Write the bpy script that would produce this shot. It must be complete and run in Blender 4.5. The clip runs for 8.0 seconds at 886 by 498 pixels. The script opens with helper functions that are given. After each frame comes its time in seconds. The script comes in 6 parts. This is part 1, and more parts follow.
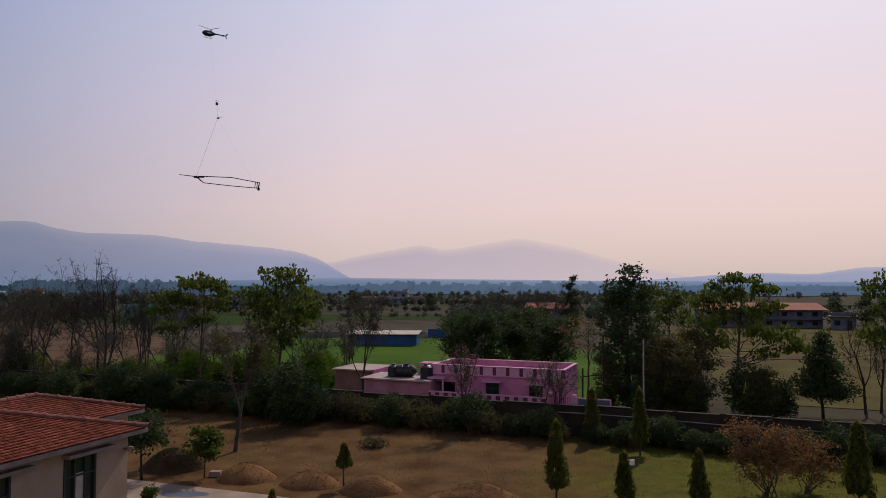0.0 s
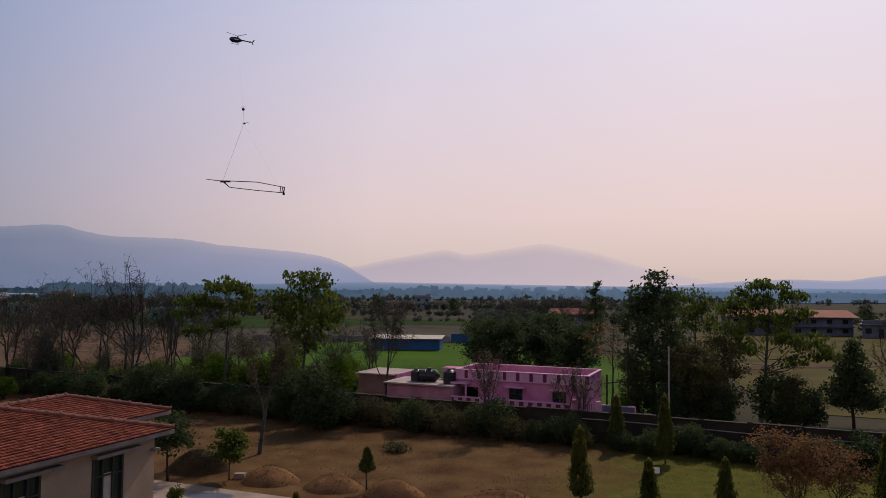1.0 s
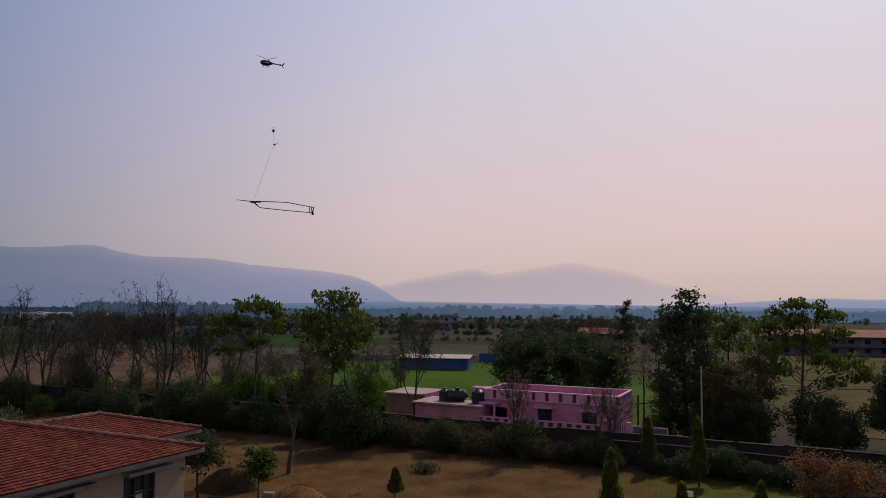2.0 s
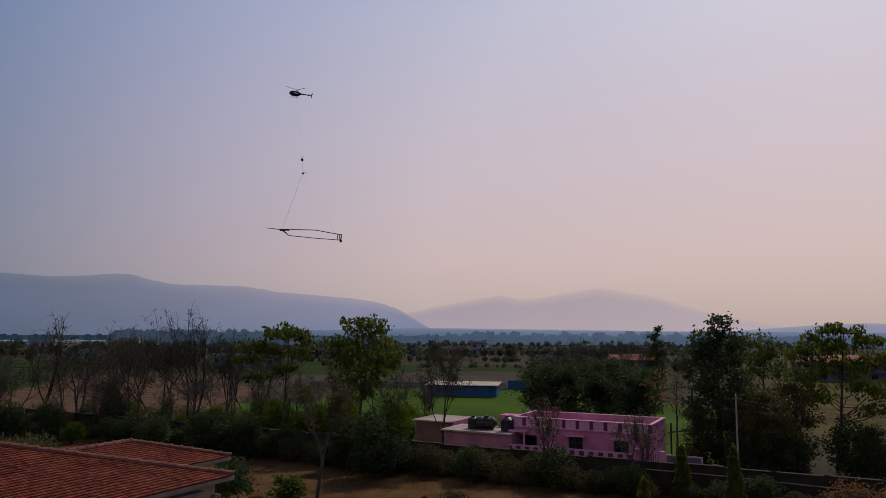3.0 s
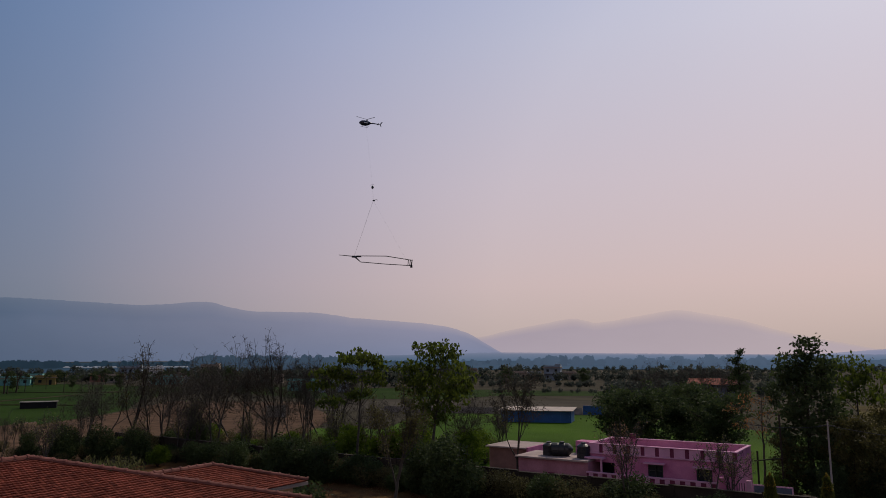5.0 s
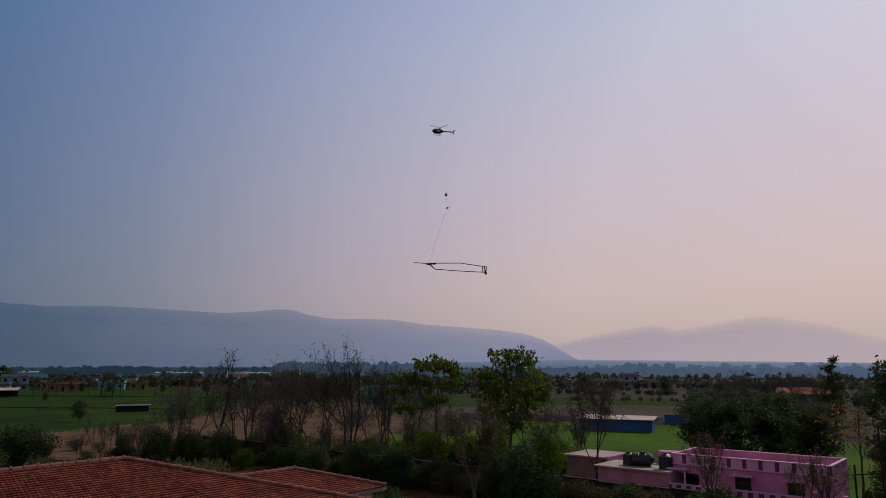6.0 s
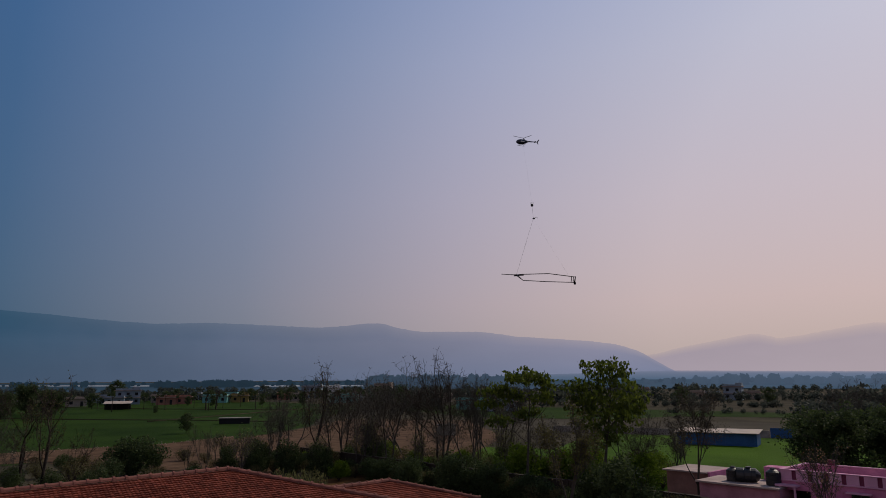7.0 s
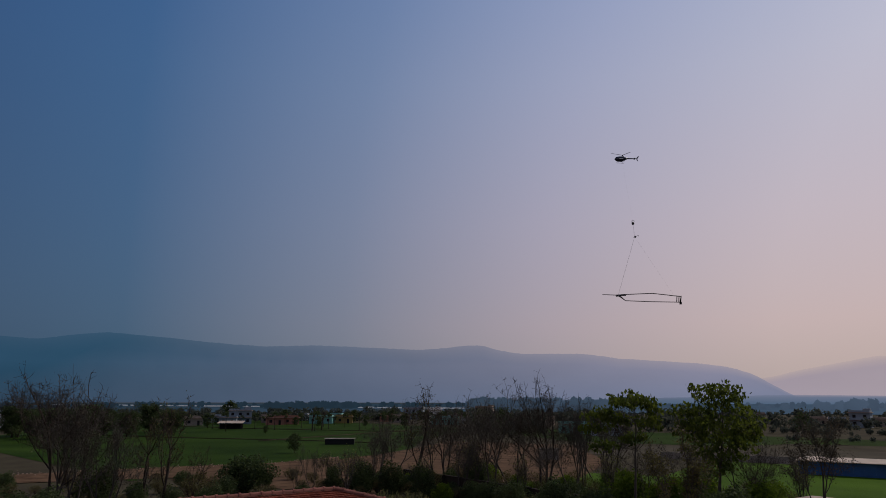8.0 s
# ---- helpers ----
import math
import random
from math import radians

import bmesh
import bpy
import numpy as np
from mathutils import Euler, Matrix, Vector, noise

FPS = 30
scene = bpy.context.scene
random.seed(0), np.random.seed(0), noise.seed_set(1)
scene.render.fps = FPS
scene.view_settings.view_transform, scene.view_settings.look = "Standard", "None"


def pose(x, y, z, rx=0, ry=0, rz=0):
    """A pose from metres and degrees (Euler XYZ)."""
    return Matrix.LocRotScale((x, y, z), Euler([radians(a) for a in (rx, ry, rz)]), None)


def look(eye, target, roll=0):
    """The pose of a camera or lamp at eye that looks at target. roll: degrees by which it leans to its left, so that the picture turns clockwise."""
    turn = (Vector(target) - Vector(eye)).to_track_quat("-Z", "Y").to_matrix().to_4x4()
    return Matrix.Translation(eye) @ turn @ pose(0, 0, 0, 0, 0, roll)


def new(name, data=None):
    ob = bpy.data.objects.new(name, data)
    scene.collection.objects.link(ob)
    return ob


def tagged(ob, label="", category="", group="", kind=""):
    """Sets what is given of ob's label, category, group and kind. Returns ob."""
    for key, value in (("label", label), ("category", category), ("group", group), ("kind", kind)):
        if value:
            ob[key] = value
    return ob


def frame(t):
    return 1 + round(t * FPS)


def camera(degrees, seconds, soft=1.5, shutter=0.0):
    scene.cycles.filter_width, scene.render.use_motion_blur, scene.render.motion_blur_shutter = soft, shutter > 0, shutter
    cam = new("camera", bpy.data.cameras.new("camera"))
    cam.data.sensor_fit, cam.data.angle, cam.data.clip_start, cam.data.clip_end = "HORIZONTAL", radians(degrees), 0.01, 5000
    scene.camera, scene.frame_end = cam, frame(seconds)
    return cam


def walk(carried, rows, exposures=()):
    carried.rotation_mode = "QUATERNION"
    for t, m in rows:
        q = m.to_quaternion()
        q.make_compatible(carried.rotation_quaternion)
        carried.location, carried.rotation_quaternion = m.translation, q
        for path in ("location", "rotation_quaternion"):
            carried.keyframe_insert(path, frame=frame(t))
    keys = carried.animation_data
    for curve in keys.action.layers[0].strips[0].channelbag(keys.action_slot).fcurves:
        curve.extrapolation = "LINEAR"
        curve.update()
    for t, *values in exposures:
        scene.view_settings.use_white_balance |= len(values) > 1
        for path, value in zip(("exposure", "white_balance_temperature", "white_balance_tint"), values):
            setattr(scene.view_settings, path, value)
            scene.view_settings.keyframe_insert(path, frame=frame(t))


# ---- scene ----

EYE = 11.0
cam = camera(63.85, 8.0, soft=0.9)
# seconds, step to the left, turn about x, y and z
ROWS = [
    (0.0, 0.000, 92.70, 0.00, 0.00),
    (0.5, -0.007, 92.86, -0.23, 0.76),
    (1.0, -0.015, 93.08, -0.34, 1.87),
    (1.5, -0.022, 93.66, -0.38, 3.04),
    (3.0, -0.045, 96.72, -0.12, 6.34),
    (3.5, -0.052, 97.48, 0.01, 7.69),
    (4.0, -0.060, 98.06, 0.33, 8.99),
    (5.5, -0.082, 98.96, -0.02, 14.60),
    (6.0, -0.090, 99.23, -0.01, 18.06),
    (6.5, -0.098, 99.58, 0.36, 21.58),
    (7.0, -0.105, 100.22, 0.36, 25.22),
    (7.5, -0.112, 100.95, 0.24, 28.91),
    (8.0, -0.120, 101.99, -0.07, 33.17),
]
walk(cam, [(t, pose(x, 0, EYE, rx, ry, rz)) for t, x, rx, ry, rz in ROWS],
     exposures=[(0.0, 0.03), (1.5, -0.05), (3.0, -0.34), (4.0, -0.34), (5.5, -0.32), (8.0, -0.44)])

# ---- world and sun ----
SUN_AZ, SUN_EL = 27.0, 44.0   # degrees right of straight ahead, and up


def make_world():
    w = bpy.data.worlds.new("hazy_sky")
    scene.world = w
    w.use_nodes = True
    nt = w.node_tree
    nt.nodes.clear()
    n, link = nt.nodes.new, nt.links.new
    out, bg = n("ShaderNodeOutputWorld"), n("ShaderNodeBackground")
    sky = n("ShaderNodeTexSky")
    sky.sky_type, sky.sun_disc = "NISHITA", False
    sky.sun_elevation, sky.sun_rotation = radians(SUN_EL), radians(SUN_AZ)
    sky.dust_density = 4.0
    tc = n("ShaderNodeTexCoord")
    sep = n("ShaderNodeSeparateXYZ")
    link(tc.outputs["Generated"], sep.inputs[0])
    # haze that thickens towards the ground
    up = n("ShaderNodeValToRGB")
    stops = [(0.0, (0.61, 0.495, 0.475)), (0.10, (0.71, 0.54, 0.55)), (0.24, (0.68, 0.57, 0.645)), (0.42, (0.595, 0.585, 0.74)), (0.56, (0.495, 0.55, 0.78)), (0.75, (0.36, 0.38, 0.48)), (1.0, (0.30, 0.33, 0.44))]
    for i, (p, c) in enumerate(stops):
        e = up.color_ramp.elements[i] if i < 2 else up.color_ramp.elements.new(p)
        e.position, e.color = p, (*c, 1)
    link(sep.outputs["Z"], up.inputs[0])
    # the sky away from the sun is bluer and dimmer
    dot = n("ShaderNodeVectorMath")
    dot.operation = "DOT_PRODUCT"
    a = radians(SUN_AZ - 4)
    dot.inputs[1].default_value = (math.sin(a), math.cos(a), 0.05)
    link(tc.outputs["Generated"], dot.inputs[0])
    side = n("ShaderNodeValToRGB")
    stops = [(0.0, (0.68, 0.64, 0.62)), (0.28, (0.50, 0.50, 0.52)), (0.46, (0.055, 0.16, 0.315)), (0.585, (0.083, 0.232, 0.41)), (0.72, (0.318, 0.457, 0.61)), (0.835, (0.67, 0.738, 0.83)), (0.93, (0.935, 0.955, 0.95)), (1.0, (0.955, 0.945, 0.925))]
    for i, (p, c) in enumerate(stops):
        e = side.color_ramp.elements[i] if i < 2 else side.color_ramp.elements.new(p)
        e.position, e.color = p, (*c, 1)
    half = n("ShaderNodeMath")
    half.operation = "MULTIPLY_ADD"
    half.inputs[1].default_value, half.inputs[2].default_value = 0.5, 0.5
    link(dot.outputs["Value"], half.inputs[0])
    link(half.outputs[0], side.inputs[0])
    mul = n("ShaderNodeMix")
    mul.data_type, mul.blend_type = "RGBA", "MULTIPLY"
    mul.inputs["Factor"].default_value = 1.0
    link(up.outputs[0], mul.inputs[6])
    link(side.outputs[0], mul.inputs[7])
    # a little of the clear sky shows through the haze
    mix = n("ShaderNodeMix")
    mix.data_type, mix.blend_type = "RGBA", "ADD"
    mix.inputs["Factor"].default_value = 0.012
    link(mul.outputs[2], mix.inputs[6])
    link(sky.outputs[0], mix.inputs[7])
    link(mix.outputs[2], bg.inputs["Color"])
    bg.inputs["Strength"].default_value = 1.0
    link(bg.outputs[0], out.inputs["Surface"])


make_world()
sun = new("sun", bpy.data.lights.new("sun", "SUN"))
sun.data.energy, sun.data.angle, sun.data.color = 2.65, radians(1.5), (1.0, 0.86, 0.70)
sa, se = radians(SUN_AZ), radians(SUN_EL)
sun.matrix_world = look((0, 0, 60), Vector((0, 0, 60)) - Vector((math.sin(sa) * math.cos(se), math.cos(sa) * math.cos(se), math.sin(se))))


# ---- materials ----
def material(name, color, rough=0.8, vary=0.35, scale=3.0, fine=40.0, bump=0.3, metal=0.0, second=None, island=0.0, spec=0.3, depth=0.02):
    """Base colour with blotches at two scales, a fine relief and, if asked, a shade of its own for each piece."""
    m = bpy.data.materials.new(name)
    m.use_nodes = True
    nt = m.node_tree
    n, link = nt.nodes.new, nt.links.new
    b = nt.nodes["Principled BSDF"]
    b.inputs["Roughness"].default_value, b.inputs["Metallic"].default_value = rough, metal
    b.inputs["Specular IOR Level"].default_value = spec
    geo = n("ShaderNodeNewGeometry")
    big, small = n("ShaderNodeTexNoise"), n("ShaderNodeTexNoise")
    for t, s in ((big, scale), (small, fine)):
        t.inputs["Scale"].default_value, t.inputs["Detail"].default_value = s, 4.0
        link(geo.outputs["Position"], t.inputs["Vector"])
    add = n("ShaderNodeMath")
    add.operation = "MULTIPLY_ADD"
    add.inputs[1].default_value = 0.35
    link(small.outputs["Fac"], add.inputs[0])
    link(big.outputs["Fac"], add.inputs[2])
    fac = add.outputs[0]
    if island:
        info = n("ShaderNodeObjectInfo")
        s1, s2, s3 = n("ShaderNodeMath"), n("ShaderNodeMath"), n("ShaderNodeMath")
        s1.operation, s2.operation, s3.operation = "ADD", "FRACT", "MULTIPLY_ADD"
        link(geo.outputs["Random Per Island"], s1.inputs[0])
        link(info.outputs["Random"], s1.inputs[1])
        link(s1.outputs[0], s2.inputs[0])
        link(s2.outputs[0], s3.inputs[0])
        s3.inputs[1].default_value = island
        link(fac, s3.inputs[2])
        fac = s3.outputs[0]
    ramp = n("ShaderNodeMapRange")
    ramp.inputs["From Min"].default_value, ramp.inputs["From Max"].default_value = 0.42, 0.95 + island
    link(fac, ramp.inputs["Value"])
    mix = n("ShaderNodeMix")
    mix.data_type = "RGBA"
    c = Vector(color)
    lo, hi = c * (1 - vary), Vector(second) if second else c * (1 + vary)
    mix.inputs[6].default_value, mix.inputs[7].default_value = (*lo, 1), (*[min(1, v) for v in hi], 1)
    link(ramp.outputs[0], mix.inputs["Factor"])
    link(mix.outputs[2], b.inputs["Base Color"])
    if bump:
        bp = n("ShaderNodeBump")
        bp.inputs["Strength"].default_value, bp.inputs["Distance"].default_value = bump, depth
        link(small.outputs["Fac"], bp.inputs["Height"])
        link(bp.outputs[0], b.inputs["Normal"])
    return m


def leaf_material(name, color, second, through_light=0.35, rough=0.68):
    """Leaves: each its own shade, partly let through by the sun."""
    m = material(name, color, rough, 0.45, 0.5, 8.0, 0.0, second=second, island=0.6, spec=0.15)
    nt = m.node_tree
    b = nt.nodes["Principled BSDF"]
    tr, mx = nt.nodes.new("ShaderNodeBsdfTranslucent"), nt.nodes.new("ShaderNodeMixShader")
    col = b.inputs["Base Color"].links[0].from_socket
    nt.links.new(col, tr.inputs["Color"])
    mx.inputs[0].default_value = through_light
    nt.links.new(b.outputs[0], mx.inputs[1])
    nt.links.new(tr.outputs[0], mx.inputs[2])
    nt.links.new(mx.outputs[0], nt.nodes["Material Output"].inputs["Surface"])
    return m


def haze_glow_material(name, low_a, high_a, low_b, high_b, z0, z1, x0, x1, scale=0.004, mottle=0.06, crest=True):
    """Far country that glows, with haze painted into its emission: a and b are its colours at x0 and x1, low and high
    at z0 and z1.
    """
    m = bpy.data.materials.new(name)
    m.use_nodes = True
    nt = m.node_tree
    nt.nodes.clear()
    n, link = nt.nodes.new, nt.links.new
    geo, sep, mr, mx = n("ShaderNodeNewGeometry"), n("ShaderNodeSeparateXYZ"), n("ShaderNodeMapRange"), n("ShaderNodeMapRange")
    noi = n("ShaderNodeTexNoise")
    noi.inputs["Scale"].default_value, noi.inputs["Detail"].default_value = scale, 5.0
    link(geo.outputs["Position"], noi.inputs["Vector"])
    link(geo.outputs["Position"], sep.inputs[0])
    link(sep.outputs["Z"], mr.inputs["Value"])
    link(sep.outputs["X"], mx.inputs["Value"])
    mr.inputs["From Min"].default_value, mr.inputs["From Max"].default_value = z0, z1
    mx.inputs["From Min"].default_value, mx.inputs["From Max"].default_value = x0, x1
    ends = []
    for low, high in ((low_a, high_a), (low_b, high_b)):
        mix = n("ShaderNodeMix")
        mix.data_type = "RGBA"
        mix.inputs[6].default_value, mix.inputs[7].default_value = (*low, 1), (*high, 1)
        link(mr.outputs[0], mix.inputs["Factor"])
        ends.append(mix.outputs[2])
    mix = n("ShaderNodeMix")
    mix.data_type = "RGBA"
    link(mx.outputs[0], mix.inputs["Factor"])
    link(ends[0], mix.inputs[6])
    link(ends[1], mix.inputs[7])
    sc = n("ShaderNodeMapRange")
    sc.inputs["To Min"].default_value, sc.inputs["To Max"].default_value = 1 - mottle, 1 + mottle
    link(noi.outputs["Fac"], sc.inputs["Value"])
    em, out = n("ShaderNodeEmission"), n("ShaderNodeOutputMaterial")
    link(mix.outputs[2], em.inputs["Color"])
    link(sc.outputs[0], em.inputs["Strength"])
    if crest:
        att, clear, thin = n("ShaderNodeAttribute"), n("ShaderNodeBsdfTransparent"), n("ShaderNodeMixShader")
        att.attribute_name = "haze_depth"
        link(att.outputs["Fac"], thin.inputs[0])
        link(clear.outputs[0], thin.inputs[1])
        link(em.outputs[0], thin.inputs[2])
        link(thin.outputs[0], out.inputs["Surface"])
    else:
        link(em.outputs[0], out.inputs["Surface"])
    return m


SOIL = material("dry_soil", (0.058, 0.049, 0.037), 0.95, 0.45, 0.08, 2.0, 0.6, second=(0.070, 0.063, 0.040), depth=0.05, spec=0.03)
LAWN = material("worn_lawn", (0.15, 0.064, 0.031), 0.95, 0.6, 0.45, 9.0, 0.8, second=(0.155, 0.092, 0.040), depth=0.05, spec=0.03)
WHEAT = material("green_wheat", (0.038, 0.090, 0.005), 0.85, 0.3, 0.06, 5.0, 0.8, second=(0.062, 0.125, 0.008), depth=0.15, spec=0.03)


def blend_lawn(m):
    """Greener grass towards the watered end of the lawn, with an uneven edge."""
    nt = m.node_tree
    n, link = nt.nodes.new, nt.links.new
    b = nt.nodes["Principled BSDF"]
    old = b.inputs["Base Color"].links[0].from_socket
    geo, dot, noi, add, mr, mix = (n(k) for k in ("ShaderNodeNewGeometry", "ShaderNodeVectorMath", "ShaderNodeTexNoise", "ShaderNodeMath", "ShaderNodeMapRange", "ShaderNodeMix"))
    dot.operation, add.operation, mix.data_type = "DOT_PRODUCT", "MULTIPLY_ADD", "RGBA"
    dot.inputs[1].default_value = (1.0, -0.25, 0.0)
    noi.inputs["Scale"].default_value, noi.inputs["Detail"].default_value = 0.22, 6.0
    link(geo.outputs["Position"], dot.inputs[0])
    link(geo.outputs["Position"], noi.inputs["Vector"])
    add.inputs[1].default_value = 14.0
    link(noi.outputs["Fac"], add.inputs[0])
    link(dot.outputs["Value"], add.inputs[2])
    mr.inputs["From Min"].default_value, mr.inputs["From Max"].default_value = 0.5, 9.0
    mr.inputs["To Max"].default_value = 0.9
    link(add.outputs[0], mr.inputs["Value"])
    link(mr.outputs[0], mix.inputs["Factor"])
    link(old, mix.inputs[6])
    tuft, shade, two = n("ShaderNodeTexNoise"), n("ShaderNodeMapRange"), n("ShaderNodeMix")
    tuft.inputs["Scale"].default_value, tuft.inputs["Detail"].default_value, tuft.inputs["Roughness"].default_value = 1.1, 9.0, 0.72
    link(geo.outputs["Position"], tuft.inputs["Vector"])
    link(tuft.outputs["Fac"], shade.inputs["Value"])
    shade.inputs["From Min"].default_value, shade.inputs["From Max"].default_value = 0.36, 0.66
    two.data_type = "RGBA"
    two.inputs[6].default_value, two.inputs[7].default_value = (0.050, 0.058, 0.008, 1), (0.112, 0.108, 0.016, 1)
    link(shade.outputs[0], two.inputs["Factor"])
    link(two.outputs[2], mix.inputs[7])
    link(mix.outputs[2], b.inputs["Base Color"])


blend_lawn(LAWN)
CROP = material("young_crop", (0.016, 0.042, 0.004), 0.9, 0.45, 0.05, 2.0, 0.8, second=(0.030, 0.060, 0.007), depth=0.15, spec=0.03)
DIRT = material("bare_dirt", (0.090, 0.054, 0.034), 0.95, 0.5, 0.35, 4.0, 0.5, second=(0.15, 0.094, 0.060), depth=0.04, spec=0.03)
CONCRETE = material("concrete", (0.27, 0.195, 0.155), 0.9, 0.3, 0.7, 20.0, 0.2)
GREY = material("weathered_cement", (0.22, 0.20, 0.18), 0.9, 0.4, 0.8, 12.0, 0.3)
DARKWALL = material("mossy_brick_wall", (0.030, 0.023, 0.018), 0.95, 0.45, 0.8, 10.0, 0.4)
PLASTER = material("cream_plaster", (0.38, 0.27, 0.185), 0.85, 0.22, 0.8, 25.0, 0.4)
TRIM = material("weathered_white_concrete", (0.23, 0.185, 0.165), 0.85, 0.3, 2.0, 30.0, 0.2)
TILE = material("terracotta_tile", (0.185, 0.040, 0.022), 0.75, 0.6, 1.2, 30.0, 0.25, second=(0.30, 0.082, 0.05), island=0.8, spec=0.1)
CAP = material("ridge_terracotta", (0.185, 0.062, 0.047), 0.8, 0.4, 2.0, 25.0, 0.25, second=(0.26, 0.10, 0.075), island=0.4)
FRAME = material("dark_window_frame", (0.03, 0.04, 0.035), 0.5, 0.2, 3.0, 40.0, 0.1)
PINK = material("pink_limewash", (0.57, 0.170, 0.35), 0.9, 0.28, 0.9, 15.0, 0.2, second=(0.66, 0.25, 0.42))
PINKTOP = material("pale_pink_coping", (0.61, 0.32, 0.46), 0.9, 0.15, 0.8, 20.0, 0.2)
MAROON = material("maroon_paint", (0.16, 0.03, 0.07), 0.8, 0.2, 1.0, 20.0, 0.1)
ROOFDECK = material("cement_roof_deck", (0.36, 0.28, 0.26), 0.9, 0.3, 0.8, 12.0, 0.2)
# Shade inside rooms, windows and doors is put into this near-black colour.
VOID = material("dark_interior", (0.012, 0.012, 0.014), 0.9, 0.2, 1.0, 10.0, 0.0)
TANK = material("black_plastic", (0.012, 0.013, 0.016), 0.45, 0.3, 2.0, 20.0, 0.1, spec=0.5)
BLUE = material("blue_sheet", (0.014, 0.07, 0.22), 0.5, 0.3, 0.6, 6.0, 0.2, second=(0.02, 0.10, 0.28))
GREYBLUE = material("grey_blue_paint", (0.09, 0.11, 0.16), 0.6, 0.3, 1.0, 8.0, 0.1)
ZINC = material("zinc_sheet", (0.40, 0.33, 0.27), 0.6, 0.2, 0.5, 8.0, 0.15)
BARK = material("grey_bark", (0.058, 0.052, 0.044), 0.95, 0.4, 2.0, 20.0, 0.5)
DARKBARK = material("dark_bark", (0.035, 0.026, 0.02), 0.95, 0.4, 2.0, 20.0, 0.5)
LEAF = leaf_material("broad_leaf", (0.052, 0.090, 0.014), (0.125, 0.16, 0.026), 0.5)
DARKLEAF = leaf_material("dark_leaf", (0.036, 0.062, 0.026), (0.078, 0.108, 0.038), 0.38)
BRIGHTLEAF = leaf_material("bright_leaf", (0.06, 0.12, 0.010), (0.14, 0.21, 0.02), 0.5)
DRYLEAF = leaf_material("dry_leaf", (0.080, 0.076, 0.034), (0.135, 0.125, 0.052), 0.4)
OLIVELEAF = leaf_material("olive_leaf", (0.065, 0.068, 0.024), (0.13, 0.12, 0.042), 0.4)
PALEGREEN = leaf_material("pale_young_leaf", (0.13, 0.15, 0.05), (0.22, 0.22, 0.09), 0.4)
PALELEAF = leaf_material("pale_dry_leaf", (0.22, 0.13, 0.07), (0.34, 0.22, 0.12), 0.3)
RUSTLEAF = leaf_material("rust_leaf", (0.18, 0.085, 0.038), (0.29, 0.155, 0.065), 0.45)
GOLDLEAF = leaf_material("golden_new_leaf", (0.30, 0.22, 0.03), (0.40, 0.30, 0.06), 0.45)
COLUMNLEAF = leaf_material("drooping_leaf", (0.045, 0.075, 0.012), (0.13, 0.14, 0.03), 0.45)
BUD = leaf_material("brown_bud", (0.062, 0.054, 0.043), (0.10, 0.088, 0.062), 0.35)
STEEL = material("dark_steel", (0.04, 0.04, 0.045), 0.5, 0.3, 3.0, 20.0, 0.1, metal=0.6)
POLE = material("cement_pole", (0.34, 0.30, 0.28), 0.9, 0.2, 2.0, 20.0, 0.2)
WHITE = material("white_paint", (0.75, 0.74, 0.72), 0.7, 0.15, 0.7, 12.0, 0.1)
NAVY = material("dark_navy_paint", (0.015, 0.02, 0.045), 0.3, 0.2, 1.0, 8.0, 0.0, spec=0.5)


def glass_material():
    m = bpy.data.materials.new("window_glass")
    m.use_nodes = True
    b = m.node_tree.nodes["Principled BSDF"]
    b.inputs["Base Color"].default_value = (0.02, 0.03, 0.03, 1)
    b.inputs["Roughness"].default_value = 0.06
    b.inputs["Specular IOR Level"].default_value = 0.6
    return m


GLASS = glass_material()


